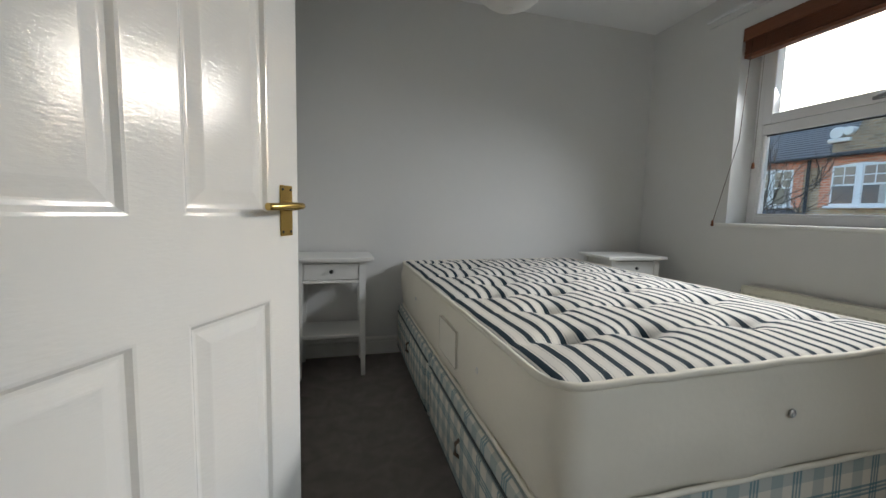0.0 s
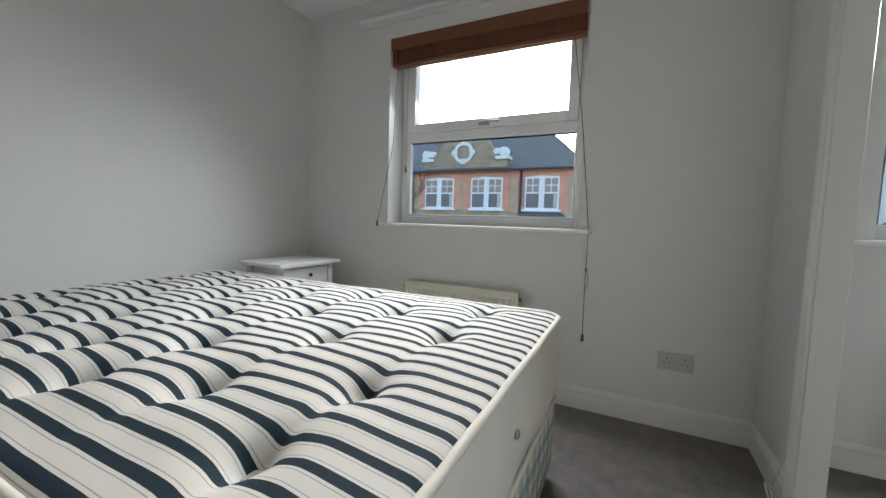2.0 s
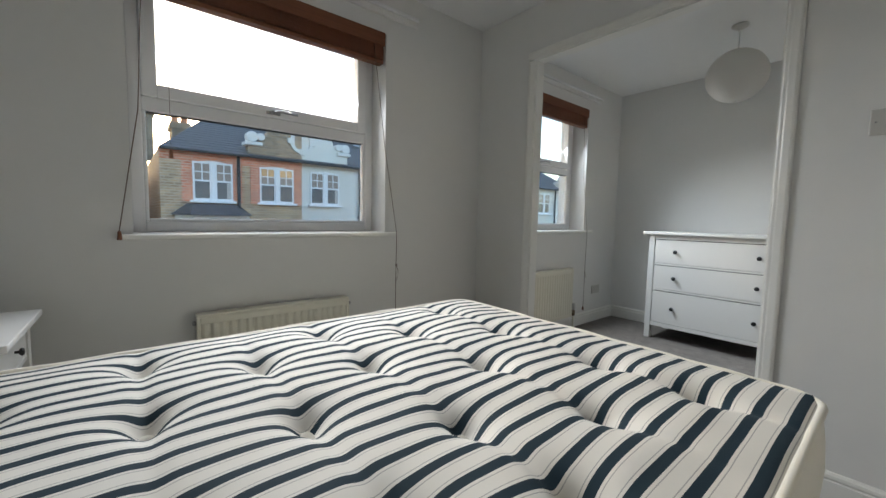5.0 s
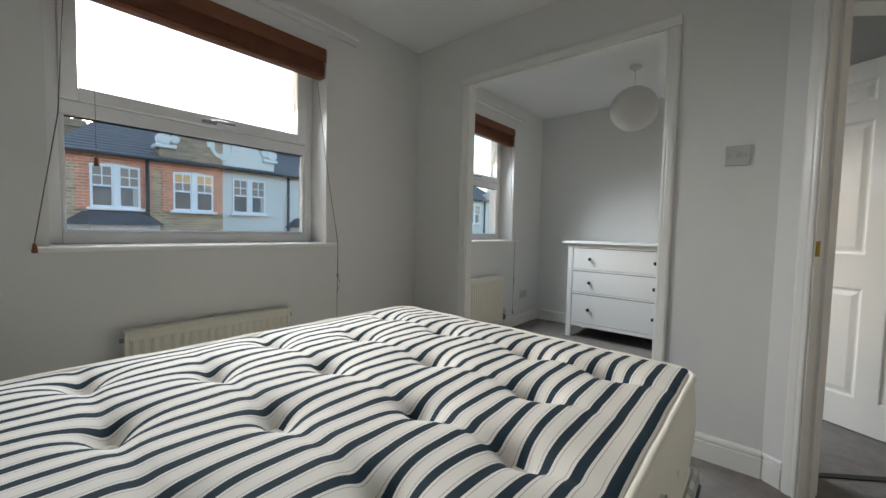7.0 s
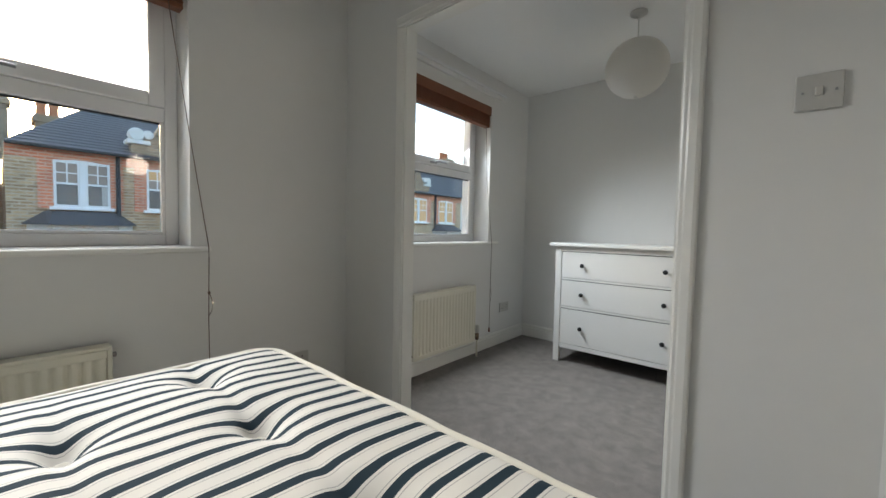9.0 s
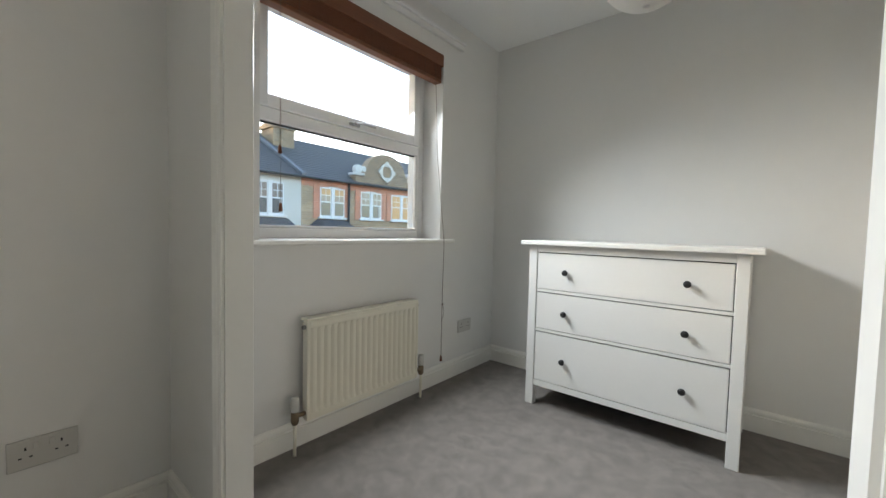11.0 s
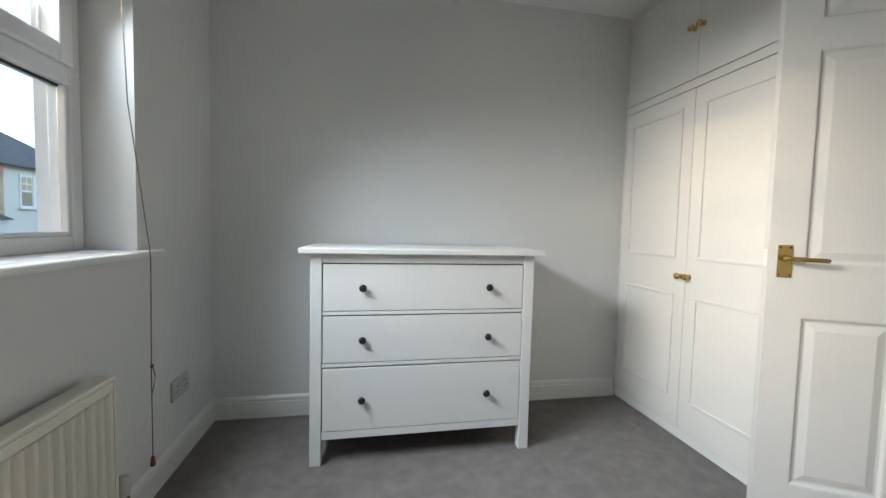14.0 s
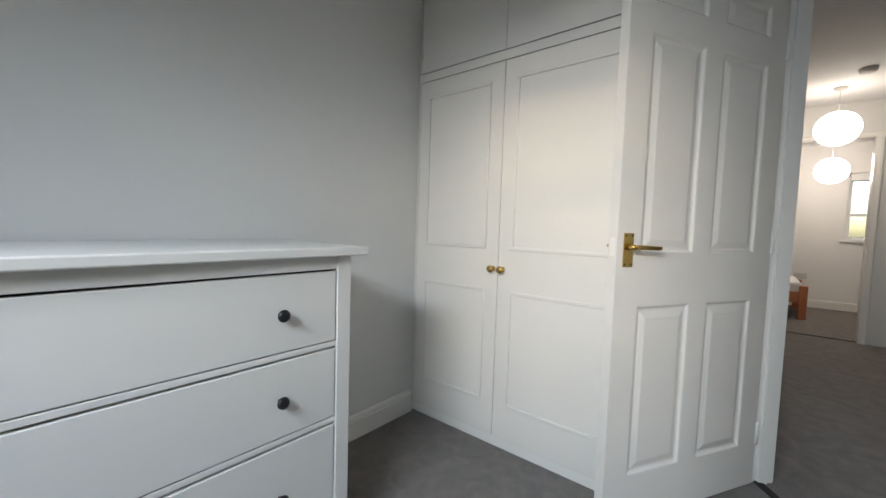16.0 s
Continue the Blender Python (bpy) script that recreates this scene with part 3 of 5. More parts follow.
for x, y, rx, rz in ((BX0 - 0.012, 1.05, 90, -90), (BX0 - 0.012, 2.0, 90, -90)):
    o = vent_ob.copy()
    scene.collection.objects.link(o)
    o.matrix_basis = pose(x, y, 0.505, rx, 0, rz)
# cloth label stitched to the border
part("cloth_label", quick((BX0 - 0.024, 1.02 + 0.22, 0.43, BX0 - 0.010, 1.24 + 0.22, 0.56), bevel=0.002), mat("label_cloth", (0.74, 0.71, 0.62), 0.85, vary=0.03), mattress, "pale stitched cloth label")
# upright seams sewn into the border, and the stitched rim of the label
for x, y in ((BX0 + 0.13, BY0 - 0.004), (BX1 - 0.35, BY0 - 0.004)):
    bm = bmesh.new()
    tube(bm, [(x, y + 0.006, M0 + 0.02), (x + 0.003, y - 0.003, M0 + 0.09), (x + 0.002, y - 0.004, M0 + 0.16), (x, y + 0.003, M1 - 0.03)], 0.0016, 6)
    part("seam", bm, DAMASK, mattress, "sewn upright border seam")
bm = bmesh.new()
tube(bm, [(BX0 - 0.0235, y, z) for y, z in ((1.24, 0.43), (1.46, 0.43), (1.46, 0.56), (1.24, 0.56), (1.24, 0.43))], 0.0016, 6)
part("label_stitching", bm, BUTTON, mattress, "grey stitched rim of the label")
# divan base in two halves
SEAM = mat("dark_seam_cord", (0.07, 0.085, 0.09), 0.85, vary=0.2, scale=40)
half = (BY0 + BY1) / 2
for y0, y1 in ((BY0 + 0.012, half - 0.004), (half + 0.004, BY1 - 0.005)):
    bm, top = skin(resample(rounded_plan(BX0 - 0.024, y0, BX1 + 0.028, y1, 0.02, 3), 0.05), [(-0.01, 0.045), (0, 0.052), (0.003, 0.2), (0, M0 - 0.012), (-0.012, M0 - 0.001)], 0.003)
    bm.faces.new(top)
    base = part("divan_half", bm, PLAID, bed, "blue and cream plaid divan base")
    base.location = (-BX0, -BY0, 0)
    yc = (y0 + y1) / 2
    for z in (0.066, 0.299):
        bm = bmesh.new()
        tube(bm, [(BX0 - 0.0275, y0 + 0.02, z), (BX0 - 0.0285, yc, z + 0.001), (BX0 - 0.0275, y1 - 0.02, z)], 0.0042, 6)
        part("piping", bm, SEAM, base, "dark corded seam")
    bm, top = skin(resample([(BX0 - 0.031, y0 + 0.06), (BX0 - 0.022, y0 + 0.06), (BX0 - 0.022, y1 - 0.06), (BX0 - 0.031, y1 - 0.06)], 0.05), [(0.0, 0.075), (0.003, 0.08), (0.003, 0.285), (0.0, 0.29)], 0.0)
    bm.faces.new(top)
    dr = part("drawer", bm, PLAID, base, "plaid covered divan drawer front")
    bm = bmesh.new()
    tube(bm, [(BX0 - 0.032, yc, 0.235), (BX0 - 0.046, yc, 0.225), (BX0 - 0.048, yc, 0.19), (BX0 - 0.032, yc, 0.175)], 0.006)
    part("drawer_pull", bm, CORD, base, "small brown drawer pull")
castor = None
for x in (BX0 + 0.09, BX1 - 0.09):
    for y in (BY0 + 0.08, half - 0.08, half + 0.08, BY1 - 0.08):
        if castor is None:
            bm = bmesh.new()
            lathe(bm, [(0.02, -0.01), (0.024, -0.006), (0.024, 0.006), (0.02, 0.01)], 14, pose(0, 0, 0.024, 90))
            box(bm, -0.012, -0.013, 0.024, 0.012, 0.013, 0.048, 0.003)
            castor = part("castor", bm, BLACK, bed, "black castor")
            castor.location = (x - BX0, y - BY0, 0)
        else:
            o = castor.copy()
            scene.collection.objects.link(o)
            o.location = (x - BX0, y - BY0, 0)

# ---------------------------------------------------------------- chest of drawers


def knob(parent, x, y, z):
    bm = bmesh.new()
    lathe(bm, [(0.006, 0), (0.006, 0.010), (0.014, 0.014), (0.0165, 0.019), (0.0155, 0.024), (0.009, 0.027), (0.003, 0.0275)], 18, pose(0, 0, 0, 90))
    return part("knob", bm, BLACK, parent, "round black knob", at=pose(x, y, z))


def chest():
    """Three-drawer chest, front towards +y, base centre at its middle."""
    c = thing("chest_of_drawers", pose(1.272, (SY + 0.012 + -1.692) / 2, 0), "white three-drawer chest with black knobs on carpet", "chest of drawers")
    w, d, h = 1.005, 0.475, 0.955
    part("top", quick((-0.548, -0.255, h - 0.025, 0.548, 0.262, h), bevel=0.004), FURN, c)
    for sx in (-1, 1):
        for y0, y1 in ((-d / 2, -d / 2 + 0.045), (d / 2 - 0.045, d / 2)):
            a, b = sorted((sx * (w / 2 - 0.048), sx * w / 2))
            part("leg", quick((a, y0, 0, b, y1, h - 0.026), bevel=0.003), FURN, c)
        a, b = sorted((sx * (w / 2 - 0.03), sx * (w / 2 - 0.012)))
        part("side_panel", quick((a, -d / 2 + 0.045, 0.1, b, d / 2 - 0.045, h - 0.026)), FURN, c)
    a = w / 2 - 0.048
    part("back_panel", quick((-a, -d / 2 + 0.002, 0.1, a, -d / 2 + 0.01, h - 0.026)), FURN, c)
    # rails between the drawers; a near-black block paints the shade in the gaps
    part("carcass", quick((-a, -d / 2 + 0.02, 0.125, a, d / 2 - 0.024, h - 0.03)), DARK, c, "near-black block painting the shade behind drawer fronts")
    rails = ((0.115, 0.149), (0.436, 0.452), (0.664, 0.680), (0.891, h - 0.026))
    for z0, z1 in rails:
        part("rail", quick((-a, d / 2 - 0.04, z0, a, d / 2 - 0.004, z1), bevel=0.002), FURN, c)
    for (z0, z1) in ((0.151, 0.435), (0.454, 0.664), (0.682, 0.891)):
        dr = part("drawer", quick((-a + 0.004, d / 2 - 0.022, z0 + 0.001, a - 0.004, d / 2 - 0.003, z1 - 0.006), bevel=0.002), FURN, c)
        for x in (-0.283, 0.283):
            knob(dr, x, d / 2 - 0.003, (z0 + z1) / 2 - 0.003).rotation_euler = (0, 0, math.pi)
    return c


chest()

# ---------------------------------------------------------------- bedside tables


def bedside(m):
    c = thing("bedside_table", m, "white bedside table with one drawer, shelf and black knob", "bedside table", "bedside tables")
    h = 0.70
    part("tabletop", quick((-0.23, -0.18, h - 0.02, 0.235, 0.175, h), bevel=0.003), FURN, c)
    w, d = 0.19, 0.155
    for sx in (-1, 1):
        for sy in (-1, 1):
            bm = bmesh.new()
            t, b = 0.019, 0.012
            x, y = sx * (w - 0.019), sy * (d - 0.019)
            for z0, z1, r0, r1, ox in ((0, 0.52, b, t, 0.007), (0.52, h - 0.021, t, t, 0)):
                lo = [bm.verts.new((x + sx * ox + i * r0, y + j * r0, z0)) for i, j in ((-1, -1), (1, -1), (1, 1), (-1, 1))]
                hi = [bm.verts.new((x + i * r1, y + j * r1, z1)) for i, j in ((-1, -1), (1, -1), (1, 1), (-1, 1))]
                for i in range(4):
                    bm.faces.new((lo[i], lo[(i + 1) % 4], hi[(i + 1) % 4], hi[i]))
                bm.faces.new(lo), bm.faces.new(hi)
            part("leg", bm, FURN, c)
        part("side_apron", quick((sx * (w - 0.02) - 0.006, -d + 0.038, 0.565, sx * (w - 0.02) + 0.006, d - 0.038, h - 0.021)), FURN, c)
    part("back_apron", quick((-w + 0.038, d - 0.025, 0.565, w - 0.038, d - 0.012, h - 0.021)), FURN, c)
    # near-black block: the shade around the drawer is put into its colour
    part("inner", quick((-w + 0.04, -d + 0.025, 0.57, w - 0.04, d - 0.026, h - 0.024)), DARK, c)
    part("front_rail", quick((-w + 0.038, -d + 0.004, 0.555, w - 0.038, -d + 0.03, 0.572), bevel=0.002), FURN, c)
    part("front_rail", quick((-w + 0.038, -d + 0.004, 0.668, w - 0.038, -d + 0.03, h - 0.021), bevel=0.002), FURN, c)
    dr = part("drawer", quick((-w + 0.041, -d + 0.004, 0.575, w - 0.041, -d + 0.022, 0.665), bevel=0.002), FURN, c)
    bm = bmesh.new()
    lathe(bm, [(0.004, 0), (0.004, 0.008), (0.010, 0.011), (0.012, 0.015), (0.010, 0.019), (0.002, 0.021)], 14, pose(0, 0, 0, 90))
    part("knob", bm, BLACK, dr, "small black knob", at=pose(0, -d + 0.004, 0.622))
    part("shelf", quick((-w + 0.0, -d + 0.01, 0.235, w, d - 0.01, 0.252), bevel=0.002), FURN, c)
    return c


stand = bedside(pose(-0.045, NY - 0.02 - 0.175, 0))
copy_thing(stand, pose(1.945, 2.325, 0, 0, 0, -1.0))

# ---------------------------------------------------------------- radiators


BRONZE = mat("tarnished_brass", (0.2, 0.15, 0.1), 0.45, 0.8, vary=0.2, scale=40)


def radiator(name, y0, y1, z0, z1, group):
    c = thing(name, pose(EX, (y0 + y1) / 2, 0), "cream steel panel radiator on the wall under window", "radiator", group)
    h, n = (y1 - y0) / 2, int((y1 - y0) / 0.0365)
    bm, xs = bmesh.new(), []
    # pressed front with upright flutes
    steps = n * 6
    prof = []
    for i in range(steps + 1):
        y, ph = -h + 0.014 + (2 * h - 0.028) * i / steps, (i % 6) / 6
        prof.append((y, -0.078 if ph in (0,) or ph > 0.7 else -0.09))
    zs = ((z0 + 0.03, 0), (z0 + 0.05, 1), (z1 - 0.05, 1), (z1 - 0.03, 0))
    rows = [[bm.verts.new((-0.09 if not k else x, y, z)) for y, x in prof] for z, k in zs]
    for a, b in zip(rows, rows[1:]):
        for i in range(steps):
            bm.faces.new((a[i], a[i + 1], b[i + 1], b[i])).smooth = True
    part("fluted_panel", bm, RAD, c)
    bm = quick((-0.0895, -h, z0, -0.06, -h + 0.0145, z1), (-0.0895, h - 0.0145, z0, -0.06, h, z1), (-0.0895, -h + 0.0145, z0, -0.06, h - 0.0145, z0 + 0.0305), (-0.0895, -h + 0.0145, z1 - 0.0305, -0.06, h - 0.0145, z1), bevel=0.003)
    part("panel_edge", bm, RAD, c)
    part("back_panel", quick((-0.06, -h + 0.004, z0 + 0.004, -0.045, h - 0.004, z1 - 0.004)), RAD, c)
    bm = bmesh.new()
    box(bm, -0.088, -h + 0.001, z1, -0.028, h - 0.001, z1 + 0.012, bevel=0.003)
    part("top_grille", bm, RAD, c)
    for y in (-h + 0.15, h - 0.15):
        part("bracket", quick((-0.046, y - 0.015, z0 + 0.05, 0, y + 0.015, z1 - 0.04)), RAD, c)
    for s in (-1, 1):
        bm = bmesh.new()
        tube(bm, [(-0.072, s * (h + 0.048), 0.0), (-0.072, s * (h + 0.048), z0 + 0.02)], 0.0075)
        part("pipe", bm, RAD, c, "white painted pipe")
        bm = bmesh.new()
        tube(bm, [(-0.072, s * (h + 0.052), z0 + 0.035), (-0.072, s * (h - 0.004), z0 + 0.035)], 0.010)
        lathe(bm, [(0.012, z0 + 0.0), (0.017, z0 + 0.012), (0.017, z0 + 0.05), (0.012, z0 + 0.056)], 12, pose(-0.072, s * (h + 0.048), 0))
        part("valve", bm, BRONZE, c, "dull brown metal radiator valve")
        bm = bmesh.new()
        lathe(bm, [(0.013, 0), (0.018, 0.006), (0.020, 0.04), (0.016, 0.062), (0.006, 0.065)], 14, pose(-0.072, s * (h + 0.048), z0 + 0.056))
        part("valve_cap", bm, SOCKET, c, "white valve cap")
    for s, rx in ((1, -90), (-1, 90)):
        bm = bmesh.new()
        lathe(bm, [(0.010, 0), (0.010, 0.012), (0.006, 0.014)], 12, pose(-0.07, s * h, z1 - 0.025, rx))
        part("bleed_plug", bm, GREYMETAL, c, "dark bleed plug")
    return c


radiator("radiator", -1.280, -0.573, 0.14, 0.585, "wall radiators")
radiator("radiator", 0.975, 1.690, 0.14, 0.580, "wall radiators")

# ---------------------------------------------------------------- panelled doors


def door_leaf(name, m, label, width):
    """Six-panel door, hinge edge at x = 0, with brass lever handles on both faces."""
    c = thing(name, m, label, "door", "panelled doors", kind="")
    t, z0, z1 = 0.0185, 0.008, DOORZ - 0.004
    st, mu = 0.100, 0.086
    pw = (width - 2 * st - mu) / 2
    cols = ((st, st + pw), (st + pw + mu, width - st))
    rows = ((0.180, 0.777), (0.955, 1.672), (1.765, 1.885))
    bm = bmesh.new()
    us, zs = [0, *cols[0], *cols[1], width], [z0, *rows[0], *rows[1], *rows[2], z1]
    hole = lambda i, j: i in (1, 3) and j in (1, 3, 5)
    vs = {}

    def v(i, s, j):
        if (i, s, j) not in vs:
            vs[i, s, j] = bm.verts.new((us[i], s * t, zs[j]))
        return vs[i, s, j]

    for s in (-1, 1):
        for i in range(5):
            for j in range(7):
                if not hole(i, j):
                    bm.faces.new((v(i, s, j), v(i + 1, s, j), v(i + 1, s, j + 1), v(i, s, j + 1)))
                    continue
                # sunk moulding, flat bed, then the raised field
                a, b, lo, hi = us[i], us[i + 1], zs[j], zs[j + 1]
                prev = [v(i, s, j), v(i + 1, s, j), v(i + 1, s, j + 1), v(i, s, j + 1)]
                for inset, depth in ((0.005, 0.001), (0.012, 0.0075), (0.018, 0.0085), (0.021, 0.0085), (0.043, 0.003), (0.046, 0.0025)):
                    y = s * (t - depth)
                    ring = [bm.verts.new(p) for p in ((a + inset, y, lo + inset), (b - inset, y, lo + inset), (b - inset, y, hi - inset), (a + inset, y, hi - inset))]
                    for k in range(4):
                        bm.faces.new((prev[k], prev[(k + 1) % 4], ring[(k + 1) % 4], ring[k]))
                    prev = ring
                bm.faces.new(prev)
    for i in range(5):
        for j in (0, 7):
            bm.faces.new((v(i, -1, j), v(i + 1, -1, j), v(i + 1, 1, j), v(i, 1, j)))
    for j in range(7):
        for i in (0, 5):
            bm.faces.new((v(i, -1, j), v(i, 1, j), v(i, 1, j + 1), v(i, -1, j + 1)))
    part("leaf", bm, GLOSS, c)
    hz, hx = 0.965, width - 0.046
    for s in (-1, 1):
        pl = part("handle_plate", quick((hx - 0.021, min(s * t, s * (t + 0.004)), hz - 0.056, hx + 0.021, max(s * t, s * (t + 0.004)), hz + 0.056), bevel=0.0018), BRASS, c, "polished brass handle plate")
        bm = bmesh.new()
        lathe(bm, [(0.011, 0), (0.010, 0.012), (0.008, 0.03)], 16, pose(hx, s * (t + 0.003), hz + 0.01, -90 * s))
        y = s * (t + 0.036)
        tube(bm, [(hx + 0.008, y, hz + 0.011), (hx, y + s * 0.003, hz + 0.011), (hx - 0.02, y + s * 0.004, hz + 0.011), (hx - 0.06, y + s * 0.002, hz + 0.009), (hx - 0.095, y, hz + 0.008), (hx - 0.105, y - s * 0.002, hz + 0.008)], 0.0078, 10)
        part("lever", bm, BRASS, pl, "polished brass lever")
        for zz in (hz - 0.047, hz + 0.047):
            for xx in (hx - 0.014, hx + 0.014):
                bm = bmesh.new()
                lathe(bm, [(0.0032, 0), (0.0030, 0.001), (0.001, 0.0014)], 8, pose(xx, s * (t + 0.004), zz, -90 * s))
                part("screw", bm, DARK, pl)
    part("latch_plate", quick((width, -0.0115, hz - 0.02, width + 0.0012, 0.0115, hz + 0.04)), TRIM, c, "painted latch plate on door edge")
    for z in (0.22, 1.0, 1.75):
        bm = bmesh.new()
        lathe(bm, [(0.006, z - 0.045), (0.006, z + 0.045)], 10, pose(-0.004, 0.02, 0))
        part("hinge", bm, TRIM, c, "painted hinge knuckle")
    return c


h1, h2 = C1 + D1 * (JAMB + LEAF - 0.003), C2 + D2 * (JAMB + LEAF - 0.003)
door_leaf("door_1", pose(-0.434, 0.375, 0, 0, 0, 62.4), "open white gloss six-panel door with brass lever handle", 0.697)
door_leaf("door_2", pose(h2.x, h2.y, 0, 0, 0, -29.6), "open white gloss six-panel door with brass lever handle", LEAF - 0.006)

# ---------------------------------------------------------------- built-in wardrobe and cupboard


def planted(bm, x, y0, y1, z0, z1, w=0.016, t=0.008):
    """A mitred bead frame planted on a door face at x, facing +x."""
    for a in ((y0, z0, y1, z0 + w), (y0, z1 - w, y1, z1), (y0, z0 + w, y0 + w, z1 - w), (y1 - w, z0 + w, y1, z1 - w)):
        box(bm, x, a[0], a[1], x + t, a[2], a[3], bevel=0.003)


def round_knob(parent, p, material, label, r=0.017):
    bm = bmesh.new()
    lathe(bm, [(r * 0.75, 0), (r * 0.75, 0.003), (r * 0.4, 0.006), (r * 0.4, 0.016), (r * 0.8, 0.020), (r, 0.027), (r * 0.85, 0.034), (r * 0.3, 0.038)], 18, pose(*p, 0, 90, 0))
    return part("knob", bm, material, parent, label)


def fitted(name, x, y0, y1, splits, knobs, brass, label):
    """Fitted cupboard to the ceiling with its front at x, facing +x."""
    c = thing(name, pose(0, 0, 0), label, "wardrobe")
    depth = 0.42
    part("plinth", quick((x - depth, y0, 0, x - 0.012, y1, 0.045)), TRIM, c)
    # near-black carcass paints the shade in the slits between doors
    part("carcass", quick((x - depth, y0, 0.045, x - 0.026, y1, CEILING - 0.002)), DARK, c, "near-black block painting the shade behind doors")
    part("mid_rail", quick((x - 0.026, y0, 1.772, x - 0.001, y1, 1.814), bevel=0.002), GLOSS, c)
    part("top_rail", quick((x - 0.026, y0, 2.335, x - 0.001, y1, CEILING - 0.002)), GLOSS, c)
    part("side_strip", quick((x - 0.026, y0, 0.045, x - 0.001, y0 + 0.010, 1.772)), GLOSS, c)
    part("side_strip", quick((x - 0.026, y0, 1.814, x - 0.001, y0 + 0.010, 2.335)), GLOSS, c)
    edges = [y0 + 0.012, *splits, y1]
    for n, (a, b) in enumerate(zip(edges, edges[1:])):
        a, b = a + 0.0015, b - 0.0015
        for nm, z0, z1 in (("door", 0.050, 1.768), ("upper_door", 1.818, 2.331)):
            d = part(nm, quick((x - 0.022, a, z0, x, b, z1), bevel=0.002), GLOSS, c)
            if nm == "door":
                for p0, p1 in ((0.925, 1.69), (0.205, 0.742)):
                    bm = bmesh.new()
                    planted(bm, x, a + 0.06, b - 0.065, p0, p1)
                    part("panel_moulding", bm, GLOSS, d)
            ky = b - 0.024 if n % 2 == 0 else a + 0.024
            if knobs:
                round_knob(d, (x, ky, 0.836 if nm == "door" else 2.06), BRASS if brass else GREYMETAL, "brass knob" if brass else "dark metal knob")
            hy = a if n % 2 == 0 else b
            for zz in ((0.3, 1.55) if nm == "door" else (1.93, 2.24)):
                part("hinge", quick((x - 0.002, hy - 0.006, zz - 0.035, x + 0.006, hy + 0.006, zz + 0.035), bevel=0.002), GLOSS if brass else GREYMETAL, d)
    return c


fitted("wardrobe", -0.032, SY, -1.105, [-1.682], True, True, "white gloss built-in wardrobe with brass knobs")
part_side = quick((-0.47, -1.1045, 0, -0.024, -1.085, CEILING - 0.002))
structure("wall_wardrobe_end", part_side, WALL, "white end panel of the built-in wardrobe", "wall")
cup = fitted("cupboard", -0.278, 0.86, NY - 0.002, [1.27, 1.645, 2.02], True, False, "white built-in cupboard with dark metal knobs")
structure("wall_cupboard_end", quick((-0.72, 0.84, 0, -0.28, 0.859, CEILING - 0.002)), WALL, "white end panel of the built-in cupboard", "wall")

# ---------------------------------------------------------------- blinds


def wood_material():
    m = mat("stained_basswood", (0.16, 0.058, 0.026), 0.42, vary=0.25, scale=3, spec=0.4)
    nt = m.node_tree
    b, co = nt.nodes["Principled BSDF"], nt.nodes["Texture Coordinate"]
    mp, w = nt.nodes.new("ShaderNodeMapping"), nt.nodes.new("ShaderNodeTexNoise")
    mp.inputs["Scale"].default_value = (40, 1.2, 60)
    w.inputs["Scale"].default_value, w.inputs["Detail"].default_value = 4, 6
    nt.links.new(co.outputs["Object"], mp.inputs["Vector"])
    nt.links.new(mp.outputs[0], w.inputs["Vector"])
    mul = nt.nodes.new("ShaderNodeMix")
    mul.data_type, mul.blend_type = "RGBA", "MULTIPLY"
    mul.inputs["Factor"].default_value = 0.7
    nt.links.new(b.inputs["Base Color"].links[0].from_socket, mul.inputs["A"])
    bright = nt.nodes.new("ShaderNodeMath")
    bright.operation = "MULTIPLY_ADD"
    bright.inputs[1].default_value, bright.inputs[2].default_value = 1.4, 0.4
    nt.links.new(w.outputs["Fac"], bright.inputs[0])
    nt.links.new(bright.outputs[0], mul.inputs["B"])
    nt.links.new(mul.outputs["Result"], b.inputs["Base Color"])
    return m


WOOD = wood_material()


def tassel(parent, x, y, z):
    bm = bmesh.new()
    lathe(bm, [(0.003, 0.036), (0.006, 0.032), (0.009, 0.004), (0.0085, 0.0), (0.003, -0.001)], 10, pose(x, y, z - 0.036))
    return part("tassel", bm, WOOD, parent, "dark wooden cord tassel")


